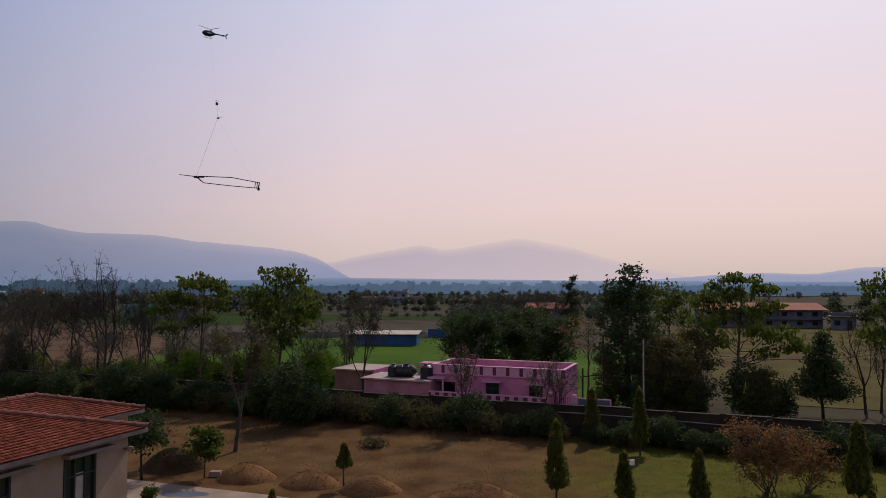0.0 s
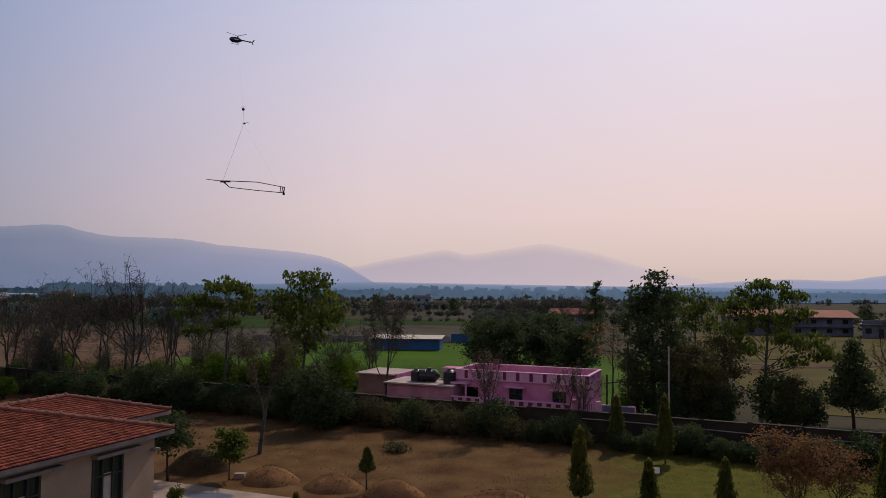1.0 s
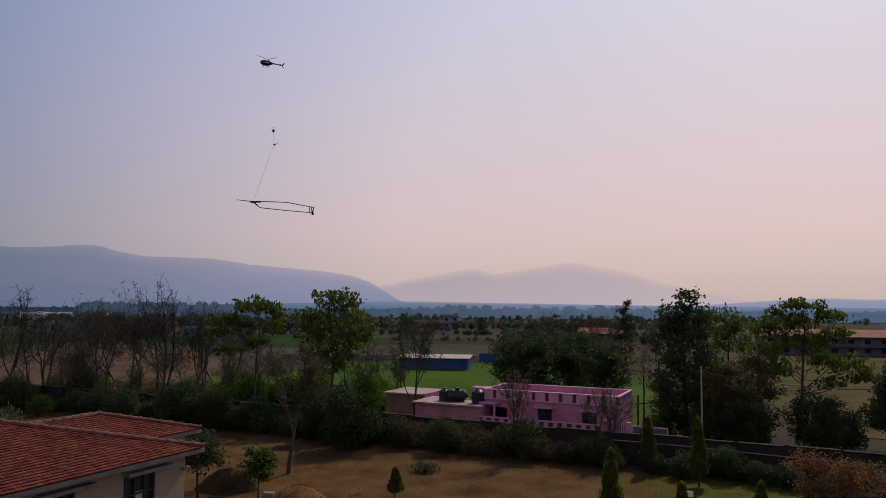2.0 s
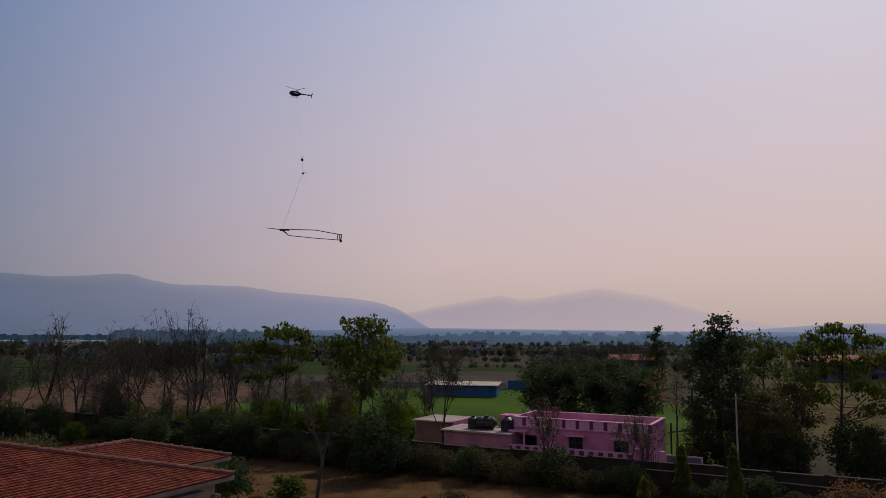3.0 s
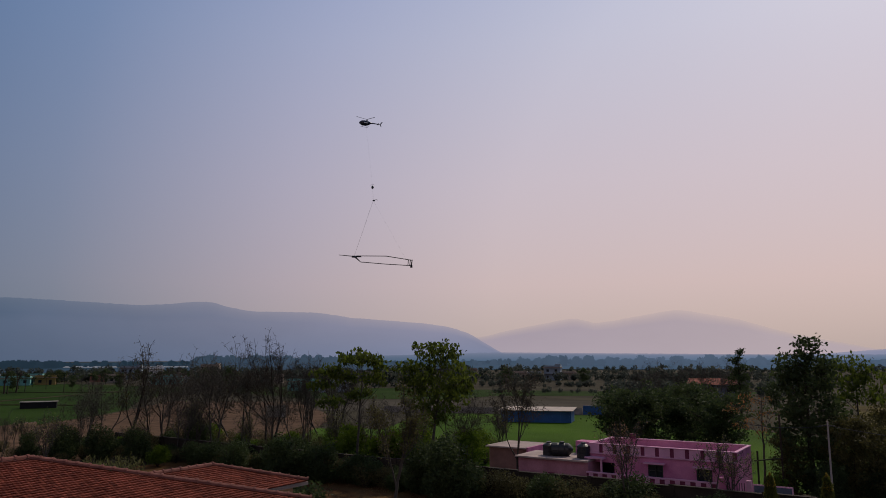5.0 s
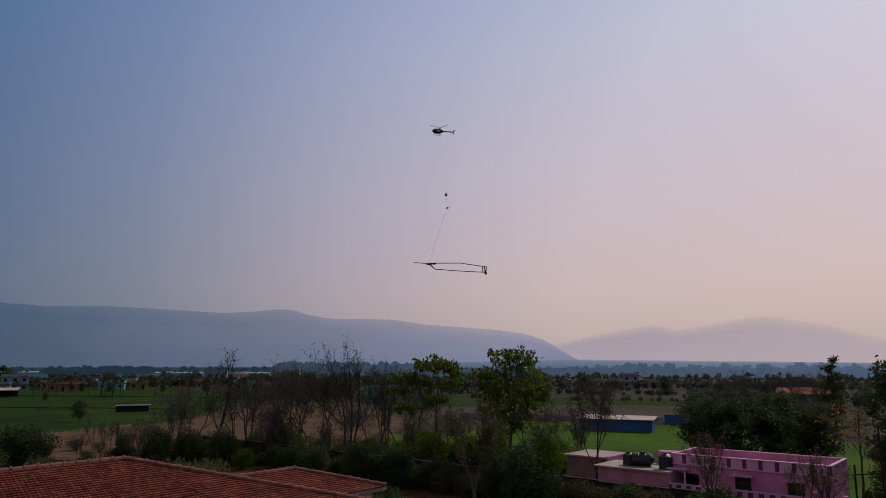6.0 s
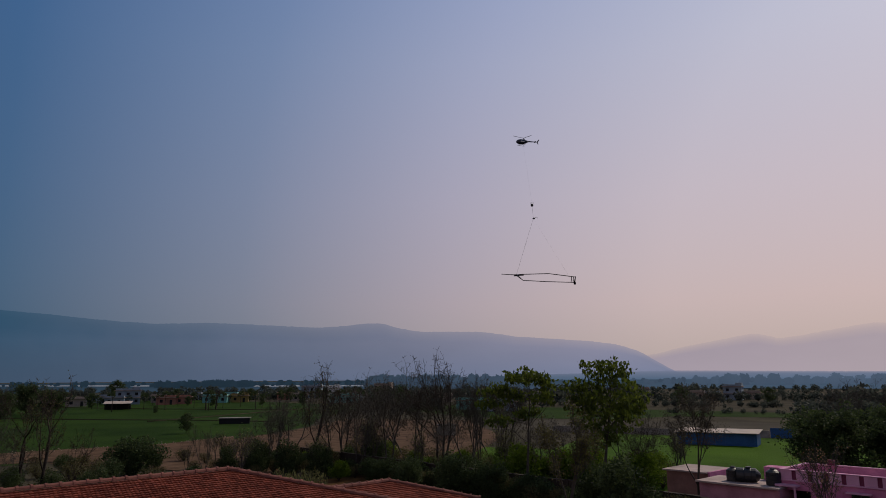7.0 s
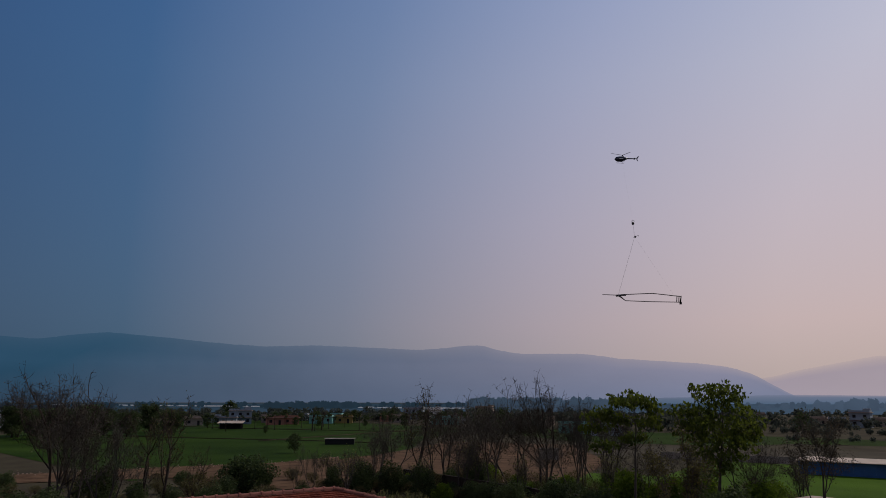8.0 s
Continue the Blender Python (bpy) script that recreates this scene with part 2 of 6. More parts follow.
# ---- mesh helpers ----
class Shape:
    """Vertices and faces of one part, gathered piece by piece."""

    def __init__(self):
        self.v, self.f, self.n = [], [], 0

    def add(self, verts, faces):
        self.v.append(np.asarray(verts, float).reshape(-1, 3))
        self.f.extend([tuple(i + self.n for i in f) for f in faces])
        self.n += len(self.v[-1])

    def box(self, x0, y0, z0, x1, y1, z1, m=None):
        p = np.array([(x, y, z) for z in (z0, z1) for x, y in ((x0, y0), (x1, y0), (x1, y1), (x0, y1))], float)
        if m is not None:
            p = np.array([m @ Vector(q) for q in p])
        self.add(p, [(3, 2, 1, 0), (4, 5, 6, 7), (0, 1, 5, 4), (1, 2, 6, 5), (2, 3, 7, 6), (3, 0, 4, 7)])
        return self

    def tube(self, path, radii, sides=6, cap=True):
        path = np.asarray(path, float)
        k = len(path)
        if np.isscalar(radii):
            radii = [radii] * k
        d = np.gradient(path, axis=0)
        d /= np.linalg.norm(d, axis=1)[:, None] + 1e-9
        ref = np.where(np.abs(d[:, 2:3]) > 0.9, np.array([[1.0, 0, 0]]), np.array([[0, 0, 1.0]]))
        a = np.cross(d, ref)
        a /= np.linalg.norm(a, axis=1)[:, None] + 1e-9
        b = np.cross(d, a)
        ang = np.arange(sides) * 2 * np.pi / sides
        ring = path[:, None, :] + np.asarray(radii)[:, None, None] * (np.cos(ang)[None, :, None] * a[:, None, :] + np.sin(ang)[None, :, None] * b[:, None, :])
        faces = [(i * sides + j, i * sides + (j + 1) % sides, (i + 1) * sides + (j + 1) % sides, (i + 1) * sides + j) for i in range(k - 1) for j in range(sides)]
        if cap:
            faces += [tuple(range(sides))[::-1], tuple((k - 1) * sides + j for j in range(sides))]
        self.add(ring.reshape(-1, 3), faces)
        return self

    def leaves(self, centres, size, rng, droop=0.4, slim=0.58):
        """A pointed blade at each centre, turned at random, hanging by droop."""
        c = np.asarray(centres, float)
        k = len(c)
        if not k:
            return self
        az = rng.uniform(0, 2 * np.pi, k)
        el = rng.normal(-droop, 0.5, k)
        d = np.stack([np.cos(az) * np.cos(el), np.sin(az) * np.cos(el), np.sin(el)], 1)
        w = rng.normal(size=(k, 3))
        w = np.cross(d, w)
        w /= np.linalg.norm(w, axis=1)[:, None] + 1e-9
        s = size * rng.uniform(0.6, 1.3, k)[:, None]
        q = np.stack([c - d * s * 0.5, c + w * s * slim * 0.5, c + d * s * 0.5, c - w * s * slim * 0.5], 1)
        self.add(q.reshape(-1, 3), [(4 * i, 4 * i + 1, 4 * i + 2, 4 * i + 3) for i in range(k)])
        return self

    def mesh(self, name, mat, smooth=False):
        me = bpy.data.meshes.new(name)
        me.from_pydata(np.concatenate(self.v).tolist() if self.v else [], [], self.f)
        me.materials.append(mat)
        if smooth:
            me.polygons.foreach_set("use_smooth", [True] * len(me.polygons))
        me.update()
        return me


def part(name, shape, mat, parent, label="", smooth=False):
    me = shape if isinstance(shape, bpy.types.Mesh) else shape.mesh(name, mat, smooth)
    ob = new(name, me)
    ob.parent = parent
    if label:
        ob["label"] = label
    return ob


def thing(name, m, label, category, group="", kind=""):
    ob = new(name)
    ob.matrix_world = m
    ob.empty_display_size = 0.3
    return tagged(ob, label, category, group, kind)


def structure(name, shape, mat, label, category, smooth=False):
    ob = new(name, shape.mesh(name, mat, smooth))
    return tagged(ob, label, category, kind="structure")


# ---- plan: the compound's own axes ----
AXIS = -21.5
U = Vector((math.cos(radians(AXIS)), math.sin(radians(AXIS)), 0))
V = Vector((-U.y, U.x, 0))
WALL_O = Vector((-3.7, 56.6, 0))


def near_wall(a, b, z=0.0):
    """A place a metres along the boundary wall and b beyond it."""
    return WALL_O + U * a + V * b + Vector((0, 0, z))


def polar(az, d, z=0.0):
    return Vector((math.sin(radians(az)) * d, math.cos(radians(az)) * d, z))


# ---- ground ----
def sheet(corners, z, step=0.0):
    s = Shape()
    s.add([(x, y, z) for x, y in corners], [tuple(range(len(corners)))])
    return s


g = Shape()
g.add([(-4600, -600, 0), (4600, -600, 0), (4600, 4700, 0), (-4600, 4700, 0)], [(0, 1, 2, 3)])
structure("ground", g, SOIL, "dry brown plain with sparse grass", "ground")
c0, c1, c2, c3 = near_wall(-44, 0), near_wall(60, 0), near_wall(60, -62), near_wall(-44, -62)
structure("lawn", sheet([p.xy for p in (c0, c1, c2, c3)], 0.02), LAWN, "worn lawn, brown earth with thin green grass", "lawn")

def blob(cx, cy, rx, ry, z, rng, k=26, rough=0.2):
    """A patch of ground with an uneven rim."""
    s = Shape()
    pts = []
    for i in range(k):
        a = i * 2 * math.pi / k
        r = 1 + rough * (noise.noise(Vector((math.cos(a) * 1.7 + cx, math.sin(a) * 1.7 + cy, rng))))
        pts.append((cx + math.cos(a) * rx * r, cy + math.sin(a) * ry * r, z))
    s.add(pts, [tuple(range(k))])
    return s


d0 = [(-40, 46.6), (-17.5, 40.2), (-8.8, 37.2), (-2, 34.2), (4, 30.0), (2, 27), (-11, 32.2), (-40, 38)]
structure("driveway", sheet(d0, 0.05), CONCRETE, "pale concrete driveway beside the lawn", "driveway")
structure("puddle", blob(-13.4, 37.4, 1.3, 0.5, 0.056, 1.0), material("damp_concrete", (0.08, 0.09, 0.13), 0.6, 0.2, 1.0, 8.0, 0.05), "damp bluish stain on the driveway", "stain")

# fields beyond the wall
structure("field_1", sheet([(-32, 84), (14, 78), (15, 128), (-1, 141), (-34, 141)], 0.05), WHEAT, "bright green wheat field behind the pink house", "field")
structure("field_2", sheet([(12, 66), (22, 62), (34, 100), (15, 128)], 0.06), WHEAT, "bright green wheat field between trees", "field")
structure("field_3", sheet([(-44, 79), (-6, 64), (-16, 110), (-48, 108)], 0.056), WHEAT, "green wheat field behind trees", "field")
structure("field_4", sheet([(-92, 62), (-91, 106), (-100, 140), (-118, 170), (-150, 250), (-300, 300), (-330, 190), (-210, 90)], 0.05), CROP, "broad green wheat field before the village", "field")
structure("field_5", sheet([(-80, 186), (-40, 188), (-10, 240), (-120, 262), (-130, 230)], 0.06), CROP, "far green wheat field", "field")
structure("field_6", sheet([(-60, 145), (20, 145), (30, 190), (-60, 180)], 0.07), material("stubble", (0.062, 0.055, 0.042), 0.95, 0.3, 0.08, 2.0, 0.5, spec=0.03), "brown stubble field", "field")
structure("field_7", sheet([(-55, 205), (40, 215), (50, 240), (-60, 235)], 0.07), CROP, "thin strip of green field", "field")
structure("field_8", sheet([(27, 66), (60, 52), (130, 160), (55, 178), (38, 110)], 0.05), material("dry_pasture", (0.105, 0.068, 0.034), 0.95, 0.5, 0.12, 2.0, 0.5, second=(0.11, 0.10, 0.03), spec=0.03), "dry yellow pasture with thin grass", "field")
structure("dirt_lane", sheet([(29, 98), (33, 97), (54, 103), (78, 98), (110, 96), (110, 99), (78, 102), (54, 108), (33, 101)], 0.09), DIRT, "dusty track across the pasture", "track")
structure("dirt_yard", sheet([(-89, 66), (-56, 68), (-42, 100), (-48, 128), (-74, 172), (-108, 168), (-96, 130), (-92, 104)], 0.08), DIRT, "bare reddish dirt with low bushes", "dirt")


for k, (a, b) in enumerate((((-118, 150), (-250, 128)), ((-150, 205), (-300, 190)), ((-160, 238), (-150, 140)))):
    pts = [(a[0] + (b[0] - a[0]) * q, a[1] + (b[1] - a[1]) * q + 1.5 * math.sin(q * 9 + k), 0.1) for q in np.linspace(0, 1, 16)]
    structure("field_bund_%d" % (k + 1), Shape().tube(pts, 0.22, 6), SOIL, "low earth bund between crop plots", "bund", True)


structure("dirt_bank", sheet([polar(a, d).xy for a, d in ((-70, 126), (-64, 127), (-54, 131), (-46.2, 134), (-41.2, 147), (-41.2, 112), (-46, 110), (-54, 113), (-64, 115), (-70, 115))], 0.10), DIRT, "strip of bare dirt along the field's edge", "dirt")
rg = np.random.default_rng(17)
stones = Shape()
for i in range(220):
    a = rg.uniform(-66, -41)
    d = np.interp(a, [-70, -54, -46.2, -41.2], [126, 131, 134, 147]) + rg.normal(-1.0, 1.8)
    p, r = polar(a, d), rg.uniform(0.05, 0.2) ** 1.2
    stones.tube([p + Vector((0, 0, 0.08)), p + Vector((0, 0, 0.1 + r * 0.5)), p + Vector((0, 0, 0.1 + r))], [r, r * 1.1, r * 0.5], 5)
tagged(new("field_stones", stones.mesh("field_stones", CONCRETE)), "pale stones along the field's edge", "stones", kind="stuff")


# ---- boundary wall ----
def boundary_wall():
    s = Shape()
    for i in range(-19, 22):
        a0, a1 = i * 3.0, i * 3.0 + 3.0
        top = 2.15 + 0.12 * noise.noise(Vector((i * 0.7, 0, 0)))
        m = Matrix.Translation(near_wall(a0, 0)) @ Matrix.Rotation(radians(AXIS), 4, "Z")
        s.box(0.0, 0.0, 0.0, 2.99, 0.24, top, m)
        s.box(-0.02, -0.06, top, 3.0, 0.30, top + 0.07, m)
        s.box(-0.18, -0.08, 0.0, 0.18, -0.001, top + 0.12, m)
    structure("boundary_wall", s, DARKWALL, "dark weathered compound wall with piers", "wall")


boundary_wall()


# ---- red-tiled house ----
def axes_at(p):
    return Matrix.Translation(p) @ Matrix.Rotation(radians(AXIS), 4, "Z")


def tile_mesh(mat):
    """One pan tile, arched across and thicker at its lower edge; x across, y up the slope."""
    s = Shape()
    w, l, t = 0.061, 0.112, 0.03
    prof = [(-w, 0.0), (-w * 0.55, 0.016), (w * 0.55, 0.016), (w, 0.0)]
    v = []
    for y, lift in ((-l, 0.048), (l, 0.004)):
        v += [(x, y, z + lift) for x, z in prof]
    v += [(x, -l, z + 0.048 - t) for x, z in prof]
    s.add(v, [(0, 1, 5, 4), (1, 2, 6, 5), (2, 3, 7, 6), (8, 9, 1, 0), (9, 10, 2, 1), (10, 11, 3, 2)])
    return s.mesh("tile", mat)


TILES = tile_mesh(TILE)
LATE, CAPS = [], []   # tiles and ridge caps are laid last of all
cap_shape = Shape()
ring = [(math.cos(a), math.sin(a)) for a in np.linspace(0, math.pi, 6)]
for y, r, dz in ((-0.02, 0.122, 0.012), (0.055, 0.120, 0.010), (0.062, 0.100, 0.006), (0.41, 0.098, 0.0)):
    cap_shape.v.append(np.array([(x * r, y, z * r + dz) for x, z in ring]))
cap_shape.v.append(np.array([(x * 0.09, -0.02, z * 0.09) for x, z in ring]))
cap_shape.n = 30
cap_shape.f = [(k * 6 + i, k * 6 + i + 1, k * 6 + i + 7, k * 6 + i + 6) for k in range(3) for i in range(5)] + [(i + 1, i, i + 24, i + 25) for i in range(5)]
RIDGE_CAP = cap_shape.mesh("ridge_cap", CAP)


def hip_roof(parent, x0, x1, y0, y1, z, run, pitch, near_end=False):
    """A tiled roof over x0..x1, y0..y1 with its ridge along y and a hip at the y1 end."""
    rise = run * math.tan(pitch)
    xm = (x0 + x1) / 2
    deck = Shape()
    yb = y0 + run if near_end else y0
    top = [(xm, yb, z + rise), (xm, y1 - run, z + rise)]
    deck.add([(x0, y0, z), (x1, y0, z), (x1, y1, z), (x0, y1, z), *top], [(1, 2, 5, 4), (3, 0, 4, 5), (2, 3, 5), (0, 1, 4), (3, 2, 1, 0)])
    roof = part("roof", deck, TILE, parent, "red terracotta tiled hip roof")
    fascia = Shape()
    for a, b in (((x1, y0), (x1, y1)), ((x0, y0), (x0, y1))):
        fascia.box(a[0] - 0.09, a[1], z - 0.14, a[0] + 0.02, b[1] + 0.02, z - 0.005)
    fascia.box(x0 + 0.02, y1 - 0.09, z - 0.14, x1 - 0.1, y1 + 0.015, z - 0.006)
    fascia.box(x0 + 0.02, y0 - 0.02, z - 0.14, x1 - 0.1, y0 + 0.09, z - 0.006)
    fascia.box(x0 + 0.1, y0 + 0.1, z - 0.10, x1 - 0.1, y1 - 0.1, z - 0.03)
    part("fascia", fascia, TRIM, parent, "stained pale concrete eave edge")

    def cap_line(a, b):
        a, b = Vector(a), Vector(b)
        k = max(2, round((b - a).length / 0.40))
        d = (b - a) / k
        turn = d.to_track_quat("Y", "Z").to_matrix().to_4x4()
        for i in range(k):
            CAPS.append((roof, Matrix.Translation(a + d * i + Vector((0, 0, 0.05 + random.uniform(-0.006, 0.006)))) @ turn))

    cap_line((x1, y1, z), top[1])
    cap_line((x0, y1, z), top[1])
    cap_line(top[1], top[0])
    LATE.append((roof, x0, x1, y0, y1, z, run, pitch, yb))


def window_unit(parent, m, w, h, panes=3, label=""):
    """A framed window set in the face at m (x along the wall, y out of it)."""
    f = Shape()
    t = 0.07
    f.box(-w / 2, -0.10, 0, -w / 2 + t, 0.03, h, m).box(w / 2 - t, -0.10, 0, w / 2, 0.03, h, m)
    f.box(-w / 2 + t, -0.10, h - t, w / 2 - t, 0.03, h, m).box(-w / 2 + t, -0.10, 0, w / 2 - t, 0.03, t, m)
    for i in range(1, panes):
        x = -w / 2 + w * i / panes
        f.box(x - 0.03, -0.09, t, x + 0.03, 0.02, h - t, m)
    f.box(-w / 2 + t, -0.088, h * 0.72, w / 2 - t, 0.015, h * 0.72 + 0.05, m)
    win = part("window", f, FRAME, parent, label)
    part("pane", Shape().box(-w / 2 + 0.02, -0.07, 0.02, w / 2 - 0.02, -0.055, h - 0.02, m), GLASS, win)
    return win


def wall_with_holes(s, length, height, thick, holes, m):
    """A wall from x=0 to length along m's x, its outer face at y=0, with holes (x0, x1, z0, z1) right through."""
    x = 0.0
    for a, b, z0, z1 in sorted(holes):
        s.box(x, -thick, 0, a, 0, height, m)
        if z0 > 0:
            s.box(a, -thick, 0, b, 0, z0, m)
        s.box(a, -thick, z1, b, 0, height, m)
        x = b
    s.box(x, -thick, 0, length, 0, height, m)


def tiled_house():
    # origin at the far front eave corner's foot; x along U, y along V
    h = thing("tiled_house", axes_at(Vector((-10.2, 24.8, 0))), "cream two-storey house with red terracotta hip roofs", "house")
    z = 6.0
    L = 17.0
    hip_roof(h, -13.2, 0.0, -L, 0.0, z, 6.6, radians(14.3))
    hip_roof(h, -9.3, -3.75, -3.0, 3.7, z - 0.2, 2.775, radians(15.0))
    o = 0.43
    walls = Shape()
    side = Matrix.Translation((-o, -L + 0.3, 0)) @ Matrix.Rotation(radians(90), 4, "Z")    # x runs along +y
    flip = side @ Matrix.Rotation(radians(180), 4, "Z")
    m = Matrix(((0, 1, 0, -o), (1, 0, 0, -L + 0.3), (0, 0, 1, 0), (0, 0, 0, 1)))
    ln = L - 0.3 - o
    wins = [(L - 0.3 + a, L - 0.3 + b) for a, b in ((-2.97, -1.75), (-5.95, -4.72), (-8.95, -7.7))]
    holes = [(a, b, 3.3, 5.55) for a, b in wins]
    wall_with_holes(walls, ln, z - 0.1, 0.25, holes, m)
    part("wall", walls, PLASTER, h, "cream plastered wall")
    part("wall", Shape().box(-13.2 + o, -o - 0.25, 0, -o - 0.25, -o, z - 0.1), PLASTER, h)
    part("wall", Shape().box(-13.2 + o, -L + 0.3, 0, -13.2 + o + 0.25, -o - 0.25, z - 0.1), PLASTER, h)
    part("wall", Shape().box(-13.2 + o + 0.25, -L + 0.3, 0, -o - 0.25, -L + 0.55, z - 0.1), PLASTER, h)
    part("wall", Shape().box(-9.3 + o, -o, 0, -9.3 + o + 0.25, 3.7 - o, z - 0.12), PLASTER, h)
    part("wall", Shape().box(-3.75 - o - 0.25, -o, 0, -3.75 - o, 3.7 - o, z - 0.12), PLASTER, h)
    part("wall", Shape().box(-9.3 + o + 0.25, 3.7 - o - 0.25, 0, -3.75 - o - 0.25, 3.7 - o, z - 0.12), PLASTER, h)
    for a, b in wins:
        wm = m @ Matrix.Translation(((a + b) / 2, 0, 3.3))
        window_unit(h, wm, b - a - 0.01, 2.25, 3, "dark framed window with sliding panes")
        hood = Shape()
        hood.box(a - 0.05, 0.0, 5.57, b + 0.55, 0.30, 5.68, m)
        part("sunshade", hood, TRIM, h, "thin concrete sunshade slab over a window")
        part("curtain", Shape().box(a + 0.45, -0.049, 3.4, a + 0.78, -0.035, 5.0, m), material("cream_curtain", (0.5, 0.42, 0.34), 0.9, 0.15, 4, 30, 0.1), h, "cream curtain behind glass")
    part("corner_bracket", Shape().box(-o + 0.002, -o - 0.2, 5.34, -o + 0.22, -o + 0.06, 5.42), TRIM, h)
    # Near-black sheet paints the shade of the room behind the windows.
    part("interior", Shape().box(-4.5, -L + 0.8, 3.2, -4.45, -1.0, 5.6), VOID, h)
    return h


tiled_house()


# ---- pink house ----
def water_tank(p, r, hgt, lying=False, label="black plastic water tank on the roof"):
    t = thing("water_tank", Matrix.Translation(p), label, "water tank", "roof tanks")
    s = Shape()
    zs = [0, 0.05, 0.08, 0.3, 0.33, 0.36, 0.6, 0.63, 0.66, 0.8, 0.9, 0.97]
    rs = [0.97, 1.0, 1.0, 1.0, 0.95, 1.0, 1.0, 0.95, 1.0, 0.98, 0.7, 0.42]
    if lying:
        s.tube([(-hgt / 2 + z * hgt, 0, r) for z in zs + [1.0]], [r * q for q in rs + [0.3]], 16)
    else:
        s.tube([(0, 0, z * hgt) for z in zs], [r * q for q in rs], 16)
    part("body", s, TANK, t, smooth=False)
    lid = Shape()
    base = (0, 0, hgt * 0.97) if not lying else (0, 0, 2 * r)
    lid.tube([base, (base[0], base[1], base[2] + 0.10)], [r * 0.4, r * 0.36], 14)
    part("lid", lid, TANK, t)
    return t


def pink_house():
    # origin at the foot of the front right corner; x runs back along the front, y away from the wall
    base = Vector((9.35, 55.0, 0))
    h = thing("pink_house", axes_at(base), "pink single-storey house with flat parapet roof", "house")
    L, D, R, P = 11.0, 5.0, 3.5, 4.25
    front = Matrix(((1, 0, 0, -L), (0, -1, 0, 0), (0, 0, 1, 0), (0, 0, 0, 1)))
    walls = Shape()
    wins = [(4.62, 5.75, 1.35, 3.0), (8.16, 9.26, 1.35, 2.95), (0.4, 2.0, 0.9, 2.9)]
    wall_with_holes(walls, L, R, 0.22, wins, front)
    walls.box(-L, 0.22, 0, -L + 0.22, D, R).box(-0.22, 0.22, 0, 0, D, R).box(-L + 0.22, D - 0.22, 0, -0.22, D, R)
    part("wall", walls, PINK, h, "bright pink limewashed wall")
    part("roof_deck", Shape().box(-L + 0.02, 0.02, R - 0.12, -0.02, D - 0.02, R + 0.02), ROOFDECK, h, "bare cement roof deck")
    band = Shape().box(-L - 0.12, -0.14, R + 0.021, 0.12, -0.001, R + 0.10)
    part("ledge", band, PINKTOP, h)
    par = Shape()
    t = 0.15
    for a, b in ((0, 9),):
        k = 10
        for i in range(k):
            x0 = -L + i * L / k
            part("parapet_panel", Shape().box(x0, 0.0, R + 0.03, x0 + L / k - 0.30, t, P), PINKTOP, h, "pale pink parapet panel")
    par.box(-L, D - t, R + 0.03, 0, D, P).box(-L, t, R + 0.03, -L + t, D - t, P).box(-t, t + 0.02, R + 0.03, 0, D - t, P)
    part("parapet", par, PINK, h, "pink parapet with narrow gaps")
    # A dark maroon strip is added to fill each parapet gap.
    for i in range(10):
        x1 = -L + (i + 1) * L / 10
        part("grille", Shape().box(x1 - 0.30, 0.05, R + 0.03, x1, 0.10, P), MAROON, h, "dark maroon strip between parapet panels")
    cope = Shape().box(-L - 0.05, -0.06, P, 0.05, t + 0.10, P + 0.06).box(-L - 0.05, D - t - 0.05, P, 0.05, D + 0.05, P + 0.06)
    cope.box(-L - 0.05, t + 0.1, P, -L + t + 0.05, D - t - 0.05, P + 0.06).box(-t - 0.05, t + 0.1, P, 0.05, D - t - 0.05, P + 0.06)
    part("coping", cope, PINKTOP, h, "pale sunlit coping")
    for a, b, z0, z1 in wins[:2]:
        wm = front @ Matrix.Translation(((a + b) / 2, -0.06, z0))
        window_unit(h, wm, b - a - 0.01, z1 - z0, 2, "dark window in the pink wall")
        part("sunshade", Shape().box(a - 0.2, 0.0, z1 + 0.08, b + 0.2, 0.45, z1 + 0.17, front), PINKTOP, h)
    # Added sheet, its blackness standing for the unlit room.
    part("interior", Shape().box(-L + 0.3, 1.4, 0.1, -0.3, 1.45, R - 0.2), VOID, h)
    # porch recess at the left end, its shade a near-black slab
    porch = Shape().box(-L - 0.6, 0.9, 0, -L - 0.02, 1.1, R - 0.1)
    part("porch", porch, VOID, h)
    part("post", Shape().box(-L + 1.15, -0.75, 0, -L + 1.27, -0.63, 3.2), PINKTOP, h)
    part("post", Shape().box(-L + 0.15, -0.75, 0, -L + 0.27, -0.63, 3.2), PINKTOP, h)
    part("porch_slab", Shape().box(-L - 0.1, -0.85, 3.2, -L + 1.4, -0.145, 3.32), PINKTOP, h)
    part("roof_box", Shape().box(-L + 1.75, 4.4, P + 0.07, -L + 2.2, 4.8, P + 0.45), MAROON, h)
    # stair head beside the parapet
    part("stair_head", Shape().box(-L - 2.1, 2.2, 2.6, -L - 0.06, 3.4, 4.1), PINK, h, "pink stair block on the roof")
    # low front fence with dark panels
    for i in range(14):
        x0 = -L + 0.6 + i * 0.72
        part("fence_post", Shape().box(x0, -1.75, 0, x0 + 0.34, -1.62, 2.28), PINKTOP, h)
    part("fence_rail", Shape().box(-L + 0.4, -1.78, 2.28, -L + 0.6 + 14 * 0.72, -1.59, 2.38), PINKTOP, h, "pale pink fence rail")
